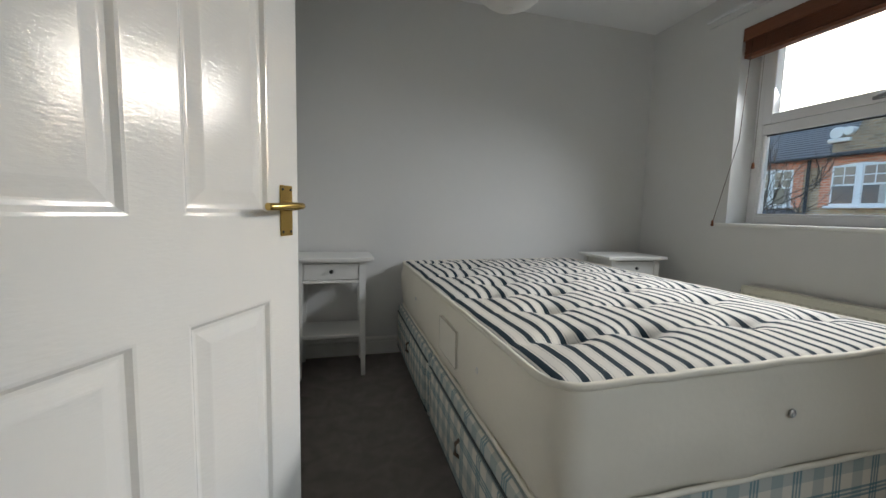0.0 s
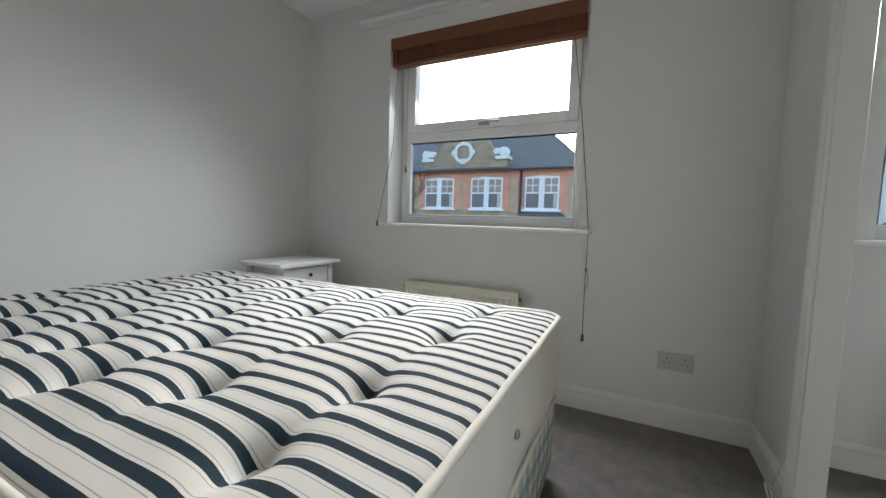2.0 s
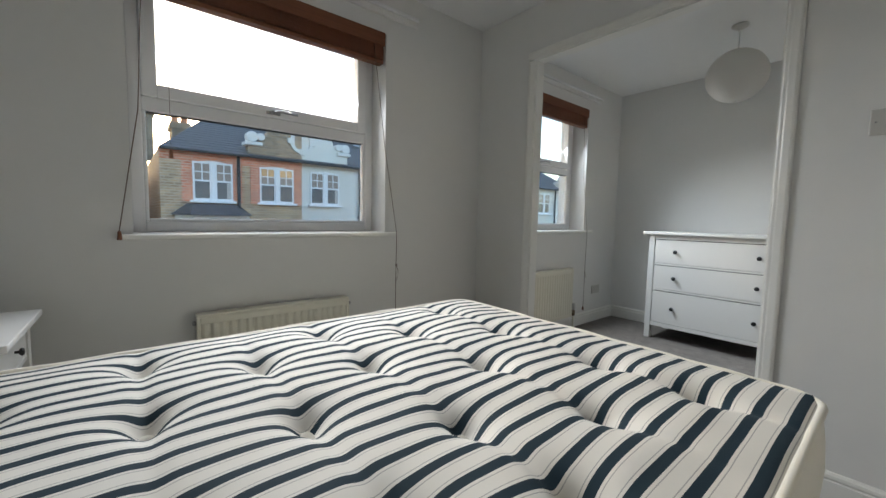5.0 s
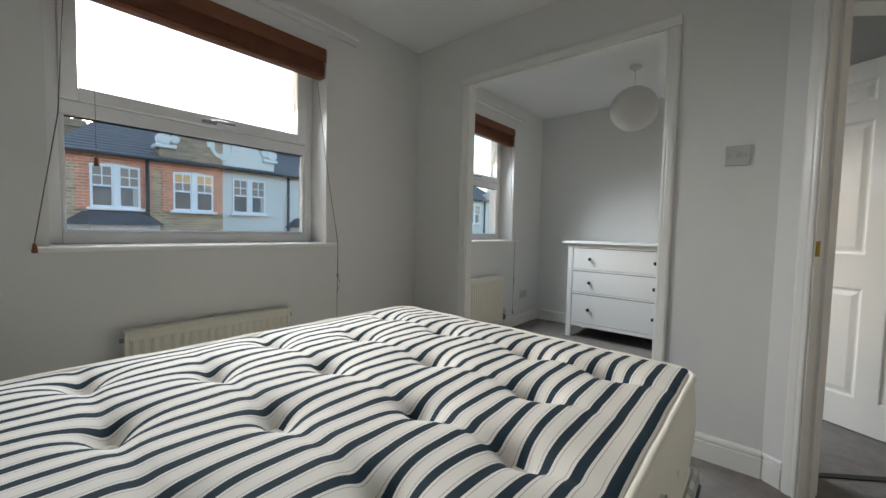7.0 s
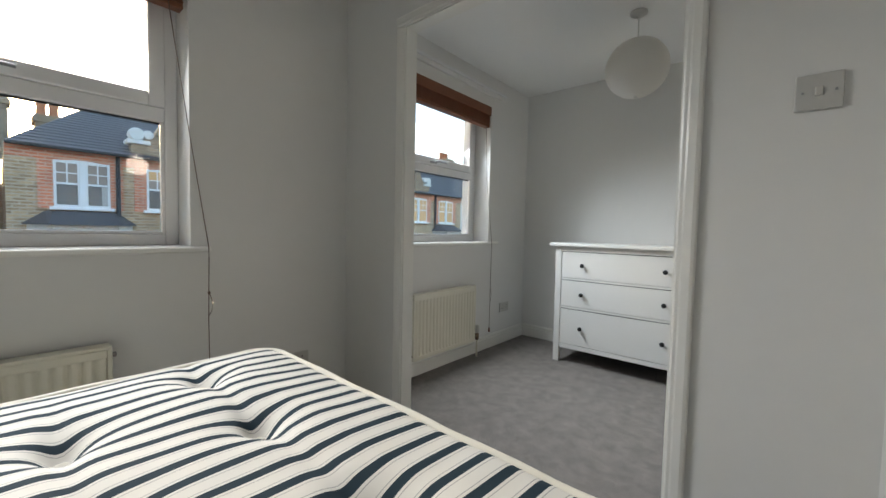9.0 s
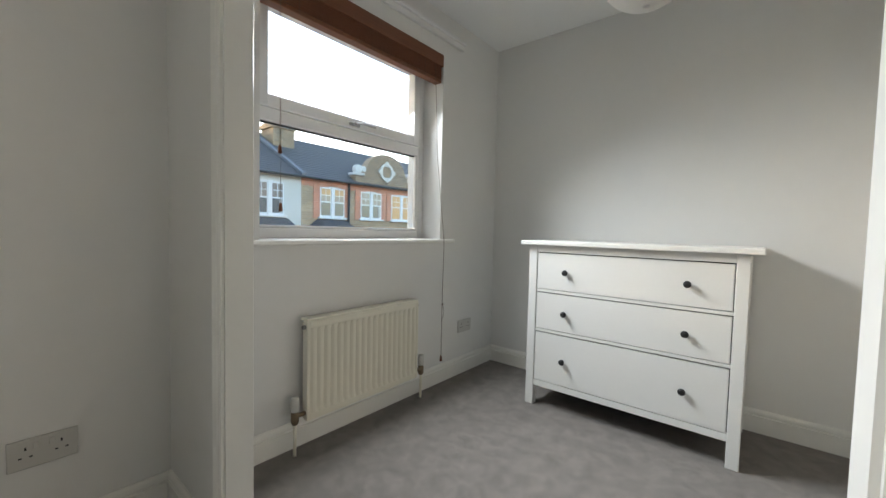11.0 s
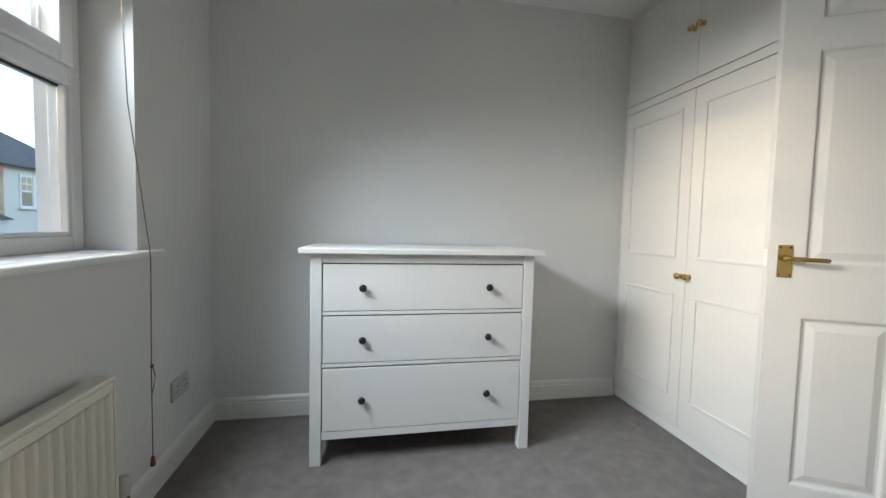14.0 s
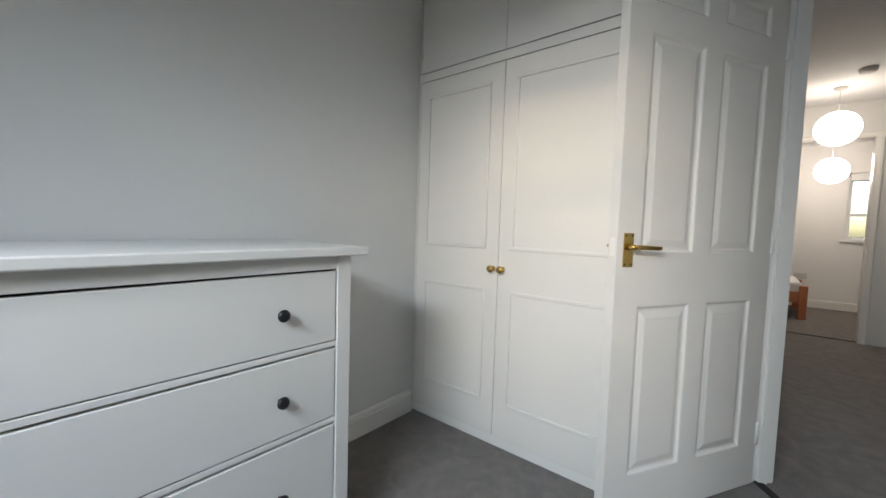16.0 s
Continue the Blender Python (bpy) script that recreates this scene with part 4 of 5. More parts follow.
def blind(y0, y1, cord_end, left_drop, low):
    """Raised wooden venetian blind inside a window reveal, with its lift and tilt cords."""
    c = thing("venetian_blind", pose(0, 0, 0), "raised brown wooden venetian blind hung in window reveal", "blind", "wooden blinds")
    a, b, xm = y0 + 0.012, y1 - 0.012, EX + 0.028
    part("headrail", quick((xm - 0.02, a + 0.01, 2.045, xm + 0.03, b - 0.01, 2.095), bevel=0.002), WOOD, c)
    part("valance", quick((xm - 0.040, a, 2.022, xm - 0.031, b, 2.098), bevel=0.003), WOOD, c, "front valance board")
    sl = None
    for k in range(20):
        z = 1.950 + k * 0.0046
        if sl is None:
            sl = part("slat", quick((xm - 0.026, a + 0.004, 0, xm + 0.024, b - 0.004, 0.0030), bevel=0.0008), WOOD, c)
            sl.location.z = z
        else:
            o = sl.copy()
            scene.collection.objects.link(o)
            o.location = (0.0035 * noise.noise((k * 1.7, y0, 0)), 0.004 * noise.noise((k * 2.3, 5, y0)), z)
    part("bottom_rail", quick((xm - 0.027, a + 0.004, 1.926, xm + 0.025, b - 0.004, 1.947), bevel=0.004), WOOD, c)
    for y in (a + 0.16, (a + b) / 2, b - 0.16):
        bm = bmesh.new()
        tube(bm, [(xm - 0.029, y, 1.925), (xm - 0.029, y, 2.05)], 0.0012, 5)
        part("ladder_cord", bm, CORD, c)
    # lift cord: over the sill's end, then hanging free
    bm = bmesh.new()
    ys = cord_end
    pts = [(xm - 0.03, a + 0.07, 2.03), (EX + 0.0, (a + 0.07 + ys) / 2 - 0.01, 1.45), (EX - 0.048, ys, 0.945), (EX - 0.050, ys, 0.90)]
    tube(bm, pts, 0.0019, 6)
    part("lift_cord", bm, CORD, c, "brown lift cord")
    bm = bmesh.new()
    tube(bm, [(EX - 0.050, ys, 0.90), (EX - 0.047, ys + 0.002, (low + 0.9) / 2), (EX - 0.046, ys, low + 0.03)], 0.0019, 6)
    tube(bm, [(EX - 0.050, ys, low + 0.37), (EX - 0.052, ys - 0.012, low + 0.33), (EX - 0.048, ys - 0.010, low + 0.29), (EX - 0.047, ys, low + 0.27)], 0.0017, 6)
    lathe(bm, [(0.004, -0.006), (0.007, 0), (0.004, 0.006)], 8, pose(EX - 0.048, ys, low + 0.37))
    part("hanging_cord", bm, CORD, c, "knotted hanging cord")
    tassel(c, EX - 0.046, ys, low + 0.036)
    # slack cord at the other side, its tassel lying on the sill's end
    for y, z in left_drop:
        bm = bmesh.new()
        if z < 1.0:
            tube(bm, [(xm - 0.03, b - 0.05, 2.03), (EX + 0.005, b - 0.02, 1.45), (EX - 0.050, y, z + 0.02)], 0.0019, 6)
            tassel(c, EX - 0.055, y, z + 0.02)
        else:
            tube(bm, [(xm - 0.03, y, 2.03), (xm - 0.034, y, z)], 0.0010, 6)
            tassel(c, xm - 0.034, y, z + 0.002)
        part("tilt_cord", bm, CORD, c, "brown tilt cord")
    return c


blind(*WA, 0.645, ((1.752, 1.30), (1.932, 0.94)), 0.375)
blind(*WB, -1.545, ((-0.488, 1.345), (-0.492, 1.10)), 0.16)

# ---------------------------------------------------------------- sockets and switch


def socket(y, z):
    c = thing("double_socket", pose(EX, y, z), "white plastic double wall socket above skirting", "socket", "wall sockets")
    part("plate", quick((-0.010, -0.074, -0.043, 0, 0.074, 0.043), bevel=0.003), SOCKET, c)
    for s in (-0.037, 0.037):
        for dy, dz, w, h in ((0, 0.016, 0.0022, 0.0045), (-0.011, -0.008, 0.0035, 0.002), (0.011, -0.008, 0.0035, 0.002)):
            part("pin_slot", quick((-0.0112, s + dy - w, dz - h, -0.0098, s + dy + w, dz + h)), DARK, c)
        part("rocker", quick((-0.0135, s * 0.45 - 0.006, 0.012, -0.009, s * 0.45 + 0.006, 0.032), bevel=0.002), SOCKET, c)
    return c


socket(0.226, 0.332)
socket(-1.845, 0.333)
c = thing("light_switch", pose(0.382, PN, 1.395), "white plastic single light switch on the partition", "switch")
part("plate", quick((-0.044, 0, -0.044, 0.044, 0.010, 0.044), bevel=0.003), SOCKET, c)
part("rocker", quick((-0.007, 0.008, -0.012, 0.007, 0.0145, 0.012), bevel=0.002), SOCKET, c)
for x in (-0.03, 0.03):
    bm = bmesh.new()
    lathe(bm, [(0.0032, 0), (0.003, 0.001), (0.001, 0.0013)], 8, pose(x, 0.010, 0, -90))
    part("screw", bm, GREYMETAL, c)
# coil of loose white cable by the opening
bm = bmesh.new()
pts = [(1.905 + 0.03 * math.cos(k * 0.5) * (1 - k * 0.004), PN + 0.050 + 0.014 * math.sin(k * 0.5), 0.045 + 0.035 * math.sin(k * 0.5 + 0.6)) for k in range(52)]
tube(bm, pts, 0.0034, 6)
tube(bm, [(1.91, PN + 0.045, 0.08), (1.915, PN + 0.03, 0.13), (1.91, PN + 0.020, 0.20)], 0.0030, 6)
tagged(part("coiled_cable", bm, WHITECORD), "coiled white cable hanging at the opening's foot", "cable")

# ---------------------------------------------------------------- paper globe pendants
PAPER = mat("paper_shade", (0.8, 0.79, 0.76), 0.8, vary=0.03, scale=4, bump=0.2, bump_scale=25)
pn = PAPER.node_tree
tr, ms = pn.nodes.new("ShaderNodeBsdfTranslucent"), pn.nodes.new("ShaderNodeMixShader")
tr.inputs["Color"].default_value = (0.8, 0.78, 0.74, 1)
ms.inputs[0].default_value = 0.5
pn.links.new(pn.nodes["Principled BSDF"].outputs[0], ms.inputs[1])
pn.links.new(tr.outputs[0], ms.inputs[2])
pn.links.new(ms.outputs[0], pn.nodes["Material Output"].inputs["Surface"])


def lit_material(power):
    m = bpy.data.materials.new("lit_paper_shade")
    m.use_nodes = True
    b = m.node_tree.nodes["Principled BSDF"]
    b.inputs["Base Color"].default_value = (0.8, 0.78, 0.72, 1)
    b.inputs["Emission Color"].default_value = (1.0, 0.83, 0.67, 1)
    b.inputs["Emission Strength"].default_value = power
    return m


def pendant(x, y, zc, r, material, label):
    c = thing("pendant_lamp", pose(x, y, CEILING), label, "ceiling lamp", "globe pendants")
    bm = bmesh.new()
    lathe(bm, [(0.048, 0), (0.048, -0.012), (0.03, -0.024), (0.006, -0.03)], 20)
    part("ceiling_rose", bm, SOCKET, c, "white ceiling rose")
    bm = bmesh.new()
    tube(bm, [(0, 0, -0.028), (0, 0, zc - CEILING + r * 0.6)], 0.0035, 6)
    part("flex", bm, WHITECORD, c, "white flex")
    prof, n = [], 44
    for i in range(n + 1):
        a = math.pi * (0.06 + 0.915 * i / n)
        rr = r * math.sin(a) + (0.0018 if i % 2 else -0.0018)
        prof.append((rr, zc - CEILING + r * 0.97 * math.cos(a)))
    bm, k = bmesh.new(), 40
    rings = [[bm.verts.new((q * math.cos(2 * math.pi * i / k), q * math.sin(2 * math.pi * i / k), z)) for i in range(k)] for q, z in prof]
    for a, b in zip(rings, rings[1:]):
        for i in range(k):
            bm.faces.new((a[i], a[(i + 1) % k], b[(i + 1) % k], b[i])).smooth = True
    part("shade", bm, material, c, "ribbed white paper globe shade")
    bm = bmesh.new()
    lathe(bm, [(0.014, 0.05), (0.018, 0.04), (0.018, 0.0), (0.030, -0.04), (0.028, -0.075), (0.012, -0.095)], 14, pose(0, 0, zc - CEILING + 0.03))
    part("lamp_holder", bm, SOCKET, c, "white bulb and holder")
    return c


pendant(1.12, -1.29, 2.03, 0.175, PAPER, "white paper globe pendant lamp, unlit")
pendant(0.685, 1.575, 1.985, 0.175, PAPER, "white paper globe pendant lamp, unlit")
LIT, LIT_FAR = lit_material(1.5), lit_material(4.2)
pendant(-3.42, -0.285, 2.0, 0.155, LIT, "lit white paper globe pendant lamp in the hall")
pendant(-5.45, -0.10, 1.88, 0.165, LIT_FAR, "lit white paper globe pendant lamp in the far room")
c = thing("smoke_alarm", pose(-2.98, -0.185, CEILING), "round white smoke alarm on the hall ceiling", "smoke alarm")
bm = bmesh.new()
lathe(bm, [(0.055, 0), (0.055, -0.012), (0.05, -0.03), (0.03, -0.036), (0.004, -0.037)], 24)
part("case", bm, SOCKET, c)

# ---------------------------------------------------------------- far room
PINE = mat("orange_pine", (0.36, 0.12, 0.04), 0.4, vary=0.2, scale=8)
LINEN = mat("white_linen", (0.75, 0.74, 0.72), 0.9, vary=0.04, scale=10, bump=0.3, bump_scale=20)
c = thing("wooden_bed", pose(-5.05, -0.29, 0), "orange pine bed with white mattress in the far room", "bed")
for x, y in ((0, 0), (-0.95, 0), (0, -1.5), (-0.95, -1.5)):
    part("bed_post", quick((x - 0.04, y - 0.04, 0, x + 0.04, y + 0.04, 0.42), bevel=0.008), PINE, c)
part("side_rail", quick((-0.014, -1.46, 0.2, 0.014, -0.04, 0.34), bevel=0.004), PINE, c)
part("side_rail", quick((-0.964, -1.46, 0.2, -0.936, -0.04, 0.34), bevel=0.004), PINE, c)
part("end_rail", quick((-0.91, -0.014, 0.2, -0.04, 0.014, 0.34), bevel=0.004), PINE, c)
part("mattress", quick((-0.93, -1.47, 0.27, -0.018, -0.02, 0.46), bevel=0.03), LINEN, c, "white mattress")
part("storage_box", quick((-0.6, -0.7, 0.0, -0.1, -0.15, 0.19), bevel=0.01), mat("cardboard", (0.3, 0.24, 0.18), 0.9), c)
root = thing("window_3", pose(-6.3, 0, 0), "small white window of the far room", "window", kind="structure")
y0, y1, z0, z1 = FW[0], FW[1], 1.0, 1.95
for nm, b in (("frame_side", (-0.13, y0, z0, -0.07, y0 + 0.05, z1)), ("frame_side", (-0.13, y1 - 0.05, z0, -0.07, y1, z1)), ("frame_bottom", (-0.13, y0 + 0.05, z0, -0.07, y1 - 0.05, z0 + 0.05)), ("frame_top", (-0.13, y0 + 0.05, z1 - 0.05, -0.07, y1 - 0.05, z1)), ("window_sill", (-0.08, y0 - 0.05, z0 - 0.025, 0.04, y1 + 0.05, z0 - 0.002))):
    part(nm, quick(b, bevel=0.004), PVC, root)
g = part("pane", quick((-0.102, y0 + 0.048, z0 + 0.048, -0.098, y1 - 0.048, z1 - 0.048)), GLASS, root)
g.visible_shadow = False
part("transom", quick((-0.13, y0 + 0.05, z0 + 0.34, -0.07, y1 - 0.05, z0 + 0.38), bevel=0.004), PVC, root)
c = thing("roller_blind", pose(-6.3, (y0 + y1) / 2, z1), "rolled-up pale blind at the far room window", "blind")
bm = bmesh.new()
lathe(bm, [(0.024, -0.21), (0.026, -0.205), (0.026, 0.205), (0.024, 0.21)], 14, pose(-0.04, 0, -0.04, 90))
part("roll", bm, LINEN, c)
part("hem_bar", quick((-0.022, -0.2, -0.13, -0.012, 0.2, -0.11), bevel=0.003), GREYMETAL, c, "dark hem bar")
part("cloth", quick((-0.019, -0.2, -0.11, -0.015, 0.2, -0.045)), LINEN, c)
socket_far = thing("double_socket", pose(-6.3, -0.25, 0.45), "white plastic double wall socket in the far room", "socket", "wall sockets")
part("plate", quick((0, -0.074, -0.043, 0.010, 0.074, 0.043), bevel=0.003), SOCKET, socket_far)

# ---------------------------------------------------------------- the street outside
FX, GROUND = 13.26, -3.3


def brick_material(name, c1, c2, mortar, scale=1.0):
    m = bpy.data.materials.new(name)
    m.use_nodes = True
    nt = m.node_tree
    b = nt.nodes["Principled BSDF"]
    b.inputs["Roughness"].default_value = 0.9
    co, mp, br, nz = nt.nodes.new("ShaderNodeTexCoord"), nt.nodes.new("ShaderNodeMapping"), nt.nodes.new("ShaderNodeTexBrick"), nt.nodes.new("ShaderNodeTexNoise")
    mp.inputs["Rotation"].default_value = (radians(-90), 0, radians(-90))
    comb, sep = nt.nodes.new("ShaderNodeCombineXYZ"), nt.nodes.new("ShaderNodeSeparateXYZ")
    nt.links.new(co.outputs["Object"], sep.inputs[0])
    add = nt.nodes.new("ShaderNodeMath")
    nt.links.new(sep.outputs["X"], add.inputs[0])
    nt.links.new(sep.outputs["Y"], add.inputs[1])
    nt.links.new(add.outputs[0], comb.inputs["X"])
    nt.links.new(sep.outputs["Z"], comb.inputs["Y"])
    nt.links.new(comb.outputs[0], br.inputs["Vector"])
    br.inputs["Color1"].default_value, br.inputs["Color2"].default_value, br.inputs["Mortar"].default_value = (*c1, 1), (*c2, 1), (*mortar, 1)
    br.inputs["Scale"].default_value, br.inputs["Brick Width"].default_value, br.inputs["Row Height"].default_value, br.inputs["Mortar Size"].default_value = 1.0, 0.225, 0.075, 0.013
    br.inputs["Bias"].default_value = -0.1
    mix = nt.nodes.new("ShaderNodeMix")
    mix.data_type, mix.blend_type = "RGBA", "MULTIPLY"
    mix.inputs["Factor"].default_value = 0.5
    nz.inputs["Scale"].default_value, nz.inputs["Detail"].default_value = 3.5, 8
    br2 = nt.nodes.new("ShaderNodeMath")
    br2.operation = "MULTIPLY_ADD"
    br2.inputs[1].default_value, br2.inputs[2].default_value = 1.6, 0.25
    nt.links.new(co.outputs["Object"], nz.inputs["Vector"])
    nt.links.new(nz.outputs["Fac"], br2.inputs[0])
    nt.links.new(br.outputs["Color"], mix.inputs["A"])
    nt.links.new(br2.outputs[0], mix.inputs["B"])
    nt.links.new(mix.outputs["Result"], b.inputs["Base Color"])
    bn = nt.nodes.new("ShaderNodeBump")
    bn.inputs["Strength"].default_value, bn.inputs["Distance"].default_value, bn.invert = 0.6, 0.01, True
    nt.links.new(br.outputs["Fac"], bn.inputs["Height"])
    nt.links.new(bn.outputs[0], b.inputs["Normal"])
    return m


STOCK = brick_material("yellow_stock_brick", (0.58, 0.39, 0.215), (0.29, 0.185, 0.10), (0.54, 0.45, 0.34))
# darker tone of the stock brick, for gables and chimney stacks
DARKSTOCK = brick_material("darker_stock_brick", (0.40, 0.26, 0.15), (0.17, 0.11, 0.07), (0.36, 0.30, 0.23))
REDBRICK = brick_material("red_brick", (0.76, 0.25, 0.12), (0.56, 0.17, 0.085), (0.66, 0.44, 0.33))
RENDERED = mat("cream_render", (0.74, 0.71, 0.64), 0.9, vary=0.08, scale=1.2, bump=0.2, bump_scale=20)
STUCCO = mat("white_stucco", (0.72, 0.70, 0.66), 0.85, vary=0.12, scale=5, bump=0.3, bump_scale=15)
SLATE = mat("blue_slate", (0.072, 0.073, 0.08), 0.6, vary=0.4, scale=2.5, bump=0.3, bump_scale=12)
LEAD = mat("lead_flashing", (0.16, 0.17, 0.19), 0.6, vary=0.15, scale=5)
SASH = mat("white_sash_paint", (0.85, 0.85, 0.84), 0.5, vary=0.04, scale=5)
IRON = mat("cast_iron", (0.03, 0.03, 0.032), 0.6, vary=0.2, scale=8)
TERRA = mat("terracotta", (0.5, 0.2, 0.1), 0.85, vary=0.15, scale=6)
ASPHALT = mat("asphalt", (0.05, 0.05, 0.052), 0.9, vary=0.2, scale=1.5, bump=0.4, bump_scale=60)
PAVING = mat("paving", (0.2, 0.19, 0.18), 0.9, vary=0.15, scale=1.2, bump=0.3, bump_scale=30)
DARKPANE = mat("reflecting_pane", (0.15, 0.155, 0.155), 0.08, vary=0.45, scale=2.5, spec=0.8)
# peach base colour for the upper sash panes
PEACHPANE = mat("peach_upper_pane", (0.36, 0.29, 0.24), 0.1, vary=0.3, scale=2.5, spec=0.8)
CURTAIN = mat("window_curtain", (0.5, 0.46, 0.42), 0.9, vary=0.15, scale=6)
GLOW = bpy.data.materials.new("lamplit_room")
GLOW.use_nodes = True
gb2 = GLOW.node_tree.nodes["Principled BSDF"]
gb2.inputs["Base Color"].default_value = (0.5, 0.3, 0.12, 1)
gb2.inputs["Emission Color"].default_value, gb2.inputs["Emission Strength"].default_value = (1.0, 0.72, 0.42, 1), 0.03
structure("ground", quick((-400, -400, GROUND - 0.6, 400, 400, GROUND - 0.15)), ASPHALT, "dull ground reaching away to the horizon", "ground")
structure("road", quick((6.1, -60, GROUND - 0.15, 9.9, 60, GROUND - 0.10)), ASPHALT, "grey asphalt street between terraces", "road")
structure("pavement_near", quick((2.7, -60, GROUND - 0.15, 6.1, 60, GROUND)), PAVING, "paved footway with raised kerb", "pavement")
structure("pavement_far", quick((9.9, -60, GROUND - 0.15, FX + 0.3, 60, GROUND)), PAVING, "paved footway with raised kerb", "pavement")
# this house around and above the rooms
structure("own_house_below", quick((-6.6, -2.6, GROUND, EX + 0.3, 2.9, -0.25)), STOCK, "brick storey under the flat", "wall")
bm = bmesh.new()
prism(bm, [(-6.9, CEILING + 0.2), (EX + 0.6, CEILING + 0.2), (-2.1, CEILING + 3.2)], -14.0, 14.0)
for v_ in bm.verts:
    v_.co = Vector((v_.co.x, v_.co.z, v_.co.y))
structure("own_roof", bm, SLATE, "slate roof over the flat", "roof")
structure("own_terrace_north", quick((-6.6, 2.9, GROUND, EX + 0.3, 14, CEILING + 0.2)), STOCK, "neighbouring brick terrace house", "wall")
structure("own_terrace_south", quick((-6.6, -14, GROUND, EX + 0.3, -2.6, CEILING + 0.2)), STOCK, "neighbouring brick terrace house", "wall")

SILL, WTOP, EAVES, RIDGE, RX = 1.40, 2.50, 2.80, 5.0, FX + 4.2


def arch_box(bm, x0, x1, y0, y1, z0, z1, rise, n=10):
    """An upright slab whose top is a shallow arch."""
    top = [(y0 + (y1 - y0) * i / n, z1 + rise * (1 - (2 * i / n - 1) ** 2)) for i in range(n + 1)]
    loop = [(y0, z0)] + top + [(y1, z0)]
    f = [bm.verts.new((x0, y, z)) for y, z in loop]
    b = [bm.verts.new((x1, y, z)) for y, z in loop]
    k = len(loop)
    for i in range(k):
        bm.faces.new((f[i], f[(i + 1) % k], b[(i + 1) % k], b[i]))
    bm.faces.new(f), bm.faces.new(list(reversed(b)))


def sash_window(parent, yc, w, brick, lit):
    """Pair of sashes with small upper panes, a stone sill and a red brick surround."""
    y0, y1 = yc - w / 2, yc + w / 2
    if brick:
        bm = bmesh.new()
        arch_box(bm, FX - 0.03, FX + 0.05, y0 - 0.26, y1 + 0.26, SILL - 0.05, WTOP + 0.14, 0.12)
        part("brick_surround", bm, REDBRICK, parent, "red brick window surround")
    wd = part("window", quick((FX - 0.034, y0, SILL, FX + 0.03, y1, WTOP)), SASH, parent, "white timber sash window")
    bm = bmesh.new()
    arch_box(bm, FX - 0.040, FX - 0.0345, y0, y1, SILL, WTOP - 0.03, 0.06)
    part("sash_frame", bm, SASH, wd)
    part("sill", quick((FX - 0.14, y0 - 0.08, SILL - 0.07, FX, y1 + 0.08, SILL), bevel=0.01), SASH, wd)
    mul = 0.13
    half = (w - mul) / 2
    for a, b in ((y0 + 0.05, y0 + half - 0.03), (y1 - half + 0.03, y1 - 0.05)):
        mid = SILL + 0.56
        part("lower_pane", quick((FX - 0.046, a, SILL + 0.06, FX - 0.041, b, mid - 0.025)), GLOW if lit == "all" else DARKPANE, wd)
        c, g = (a + b) / 2, 0.015
        for p, q in ((a, c - g), (c + g, b)):
            for r, s, glass in ((mid + 0.025, mid + 0.235, GLOW if lit == "all" else PEACHPANE), (mid + 0.262, WTOP - 0.06, GLOW if lit else PEACHPANE)):
                part("upper_pane", quick((FX - 0.046, p, r, FX - 0.041, q, s)), glass, wd)
    part("mullion", quick((FX - 0.07, yc - mul / 2, SILL, FX - 0.0405, yc + mul / 2, WTOP), bevel=0.006), SASH, wd)
    part("meeting_rail", quick((FX - 0.06, y0 + 0.02, SILL + 0.535, FX - 0.0405, yc - mul / 2, SILL + 0.58)), SASH, wd)
    part("meeting_rail", quick((FX - 0.06, yc + mul / 2, SILL + 0.535, FX - 0.0405, y1 - 0.02, SILL + 0.58)), SASH, wd)
    if not lit:
        part("curtain", quick((FX - 0.0475, y0 + 0.05, SILL + 0.07, FX - 0.0462, y0 + 0.05 + w * 0.11, SILL + 0.53)), CURTAIN, wd)


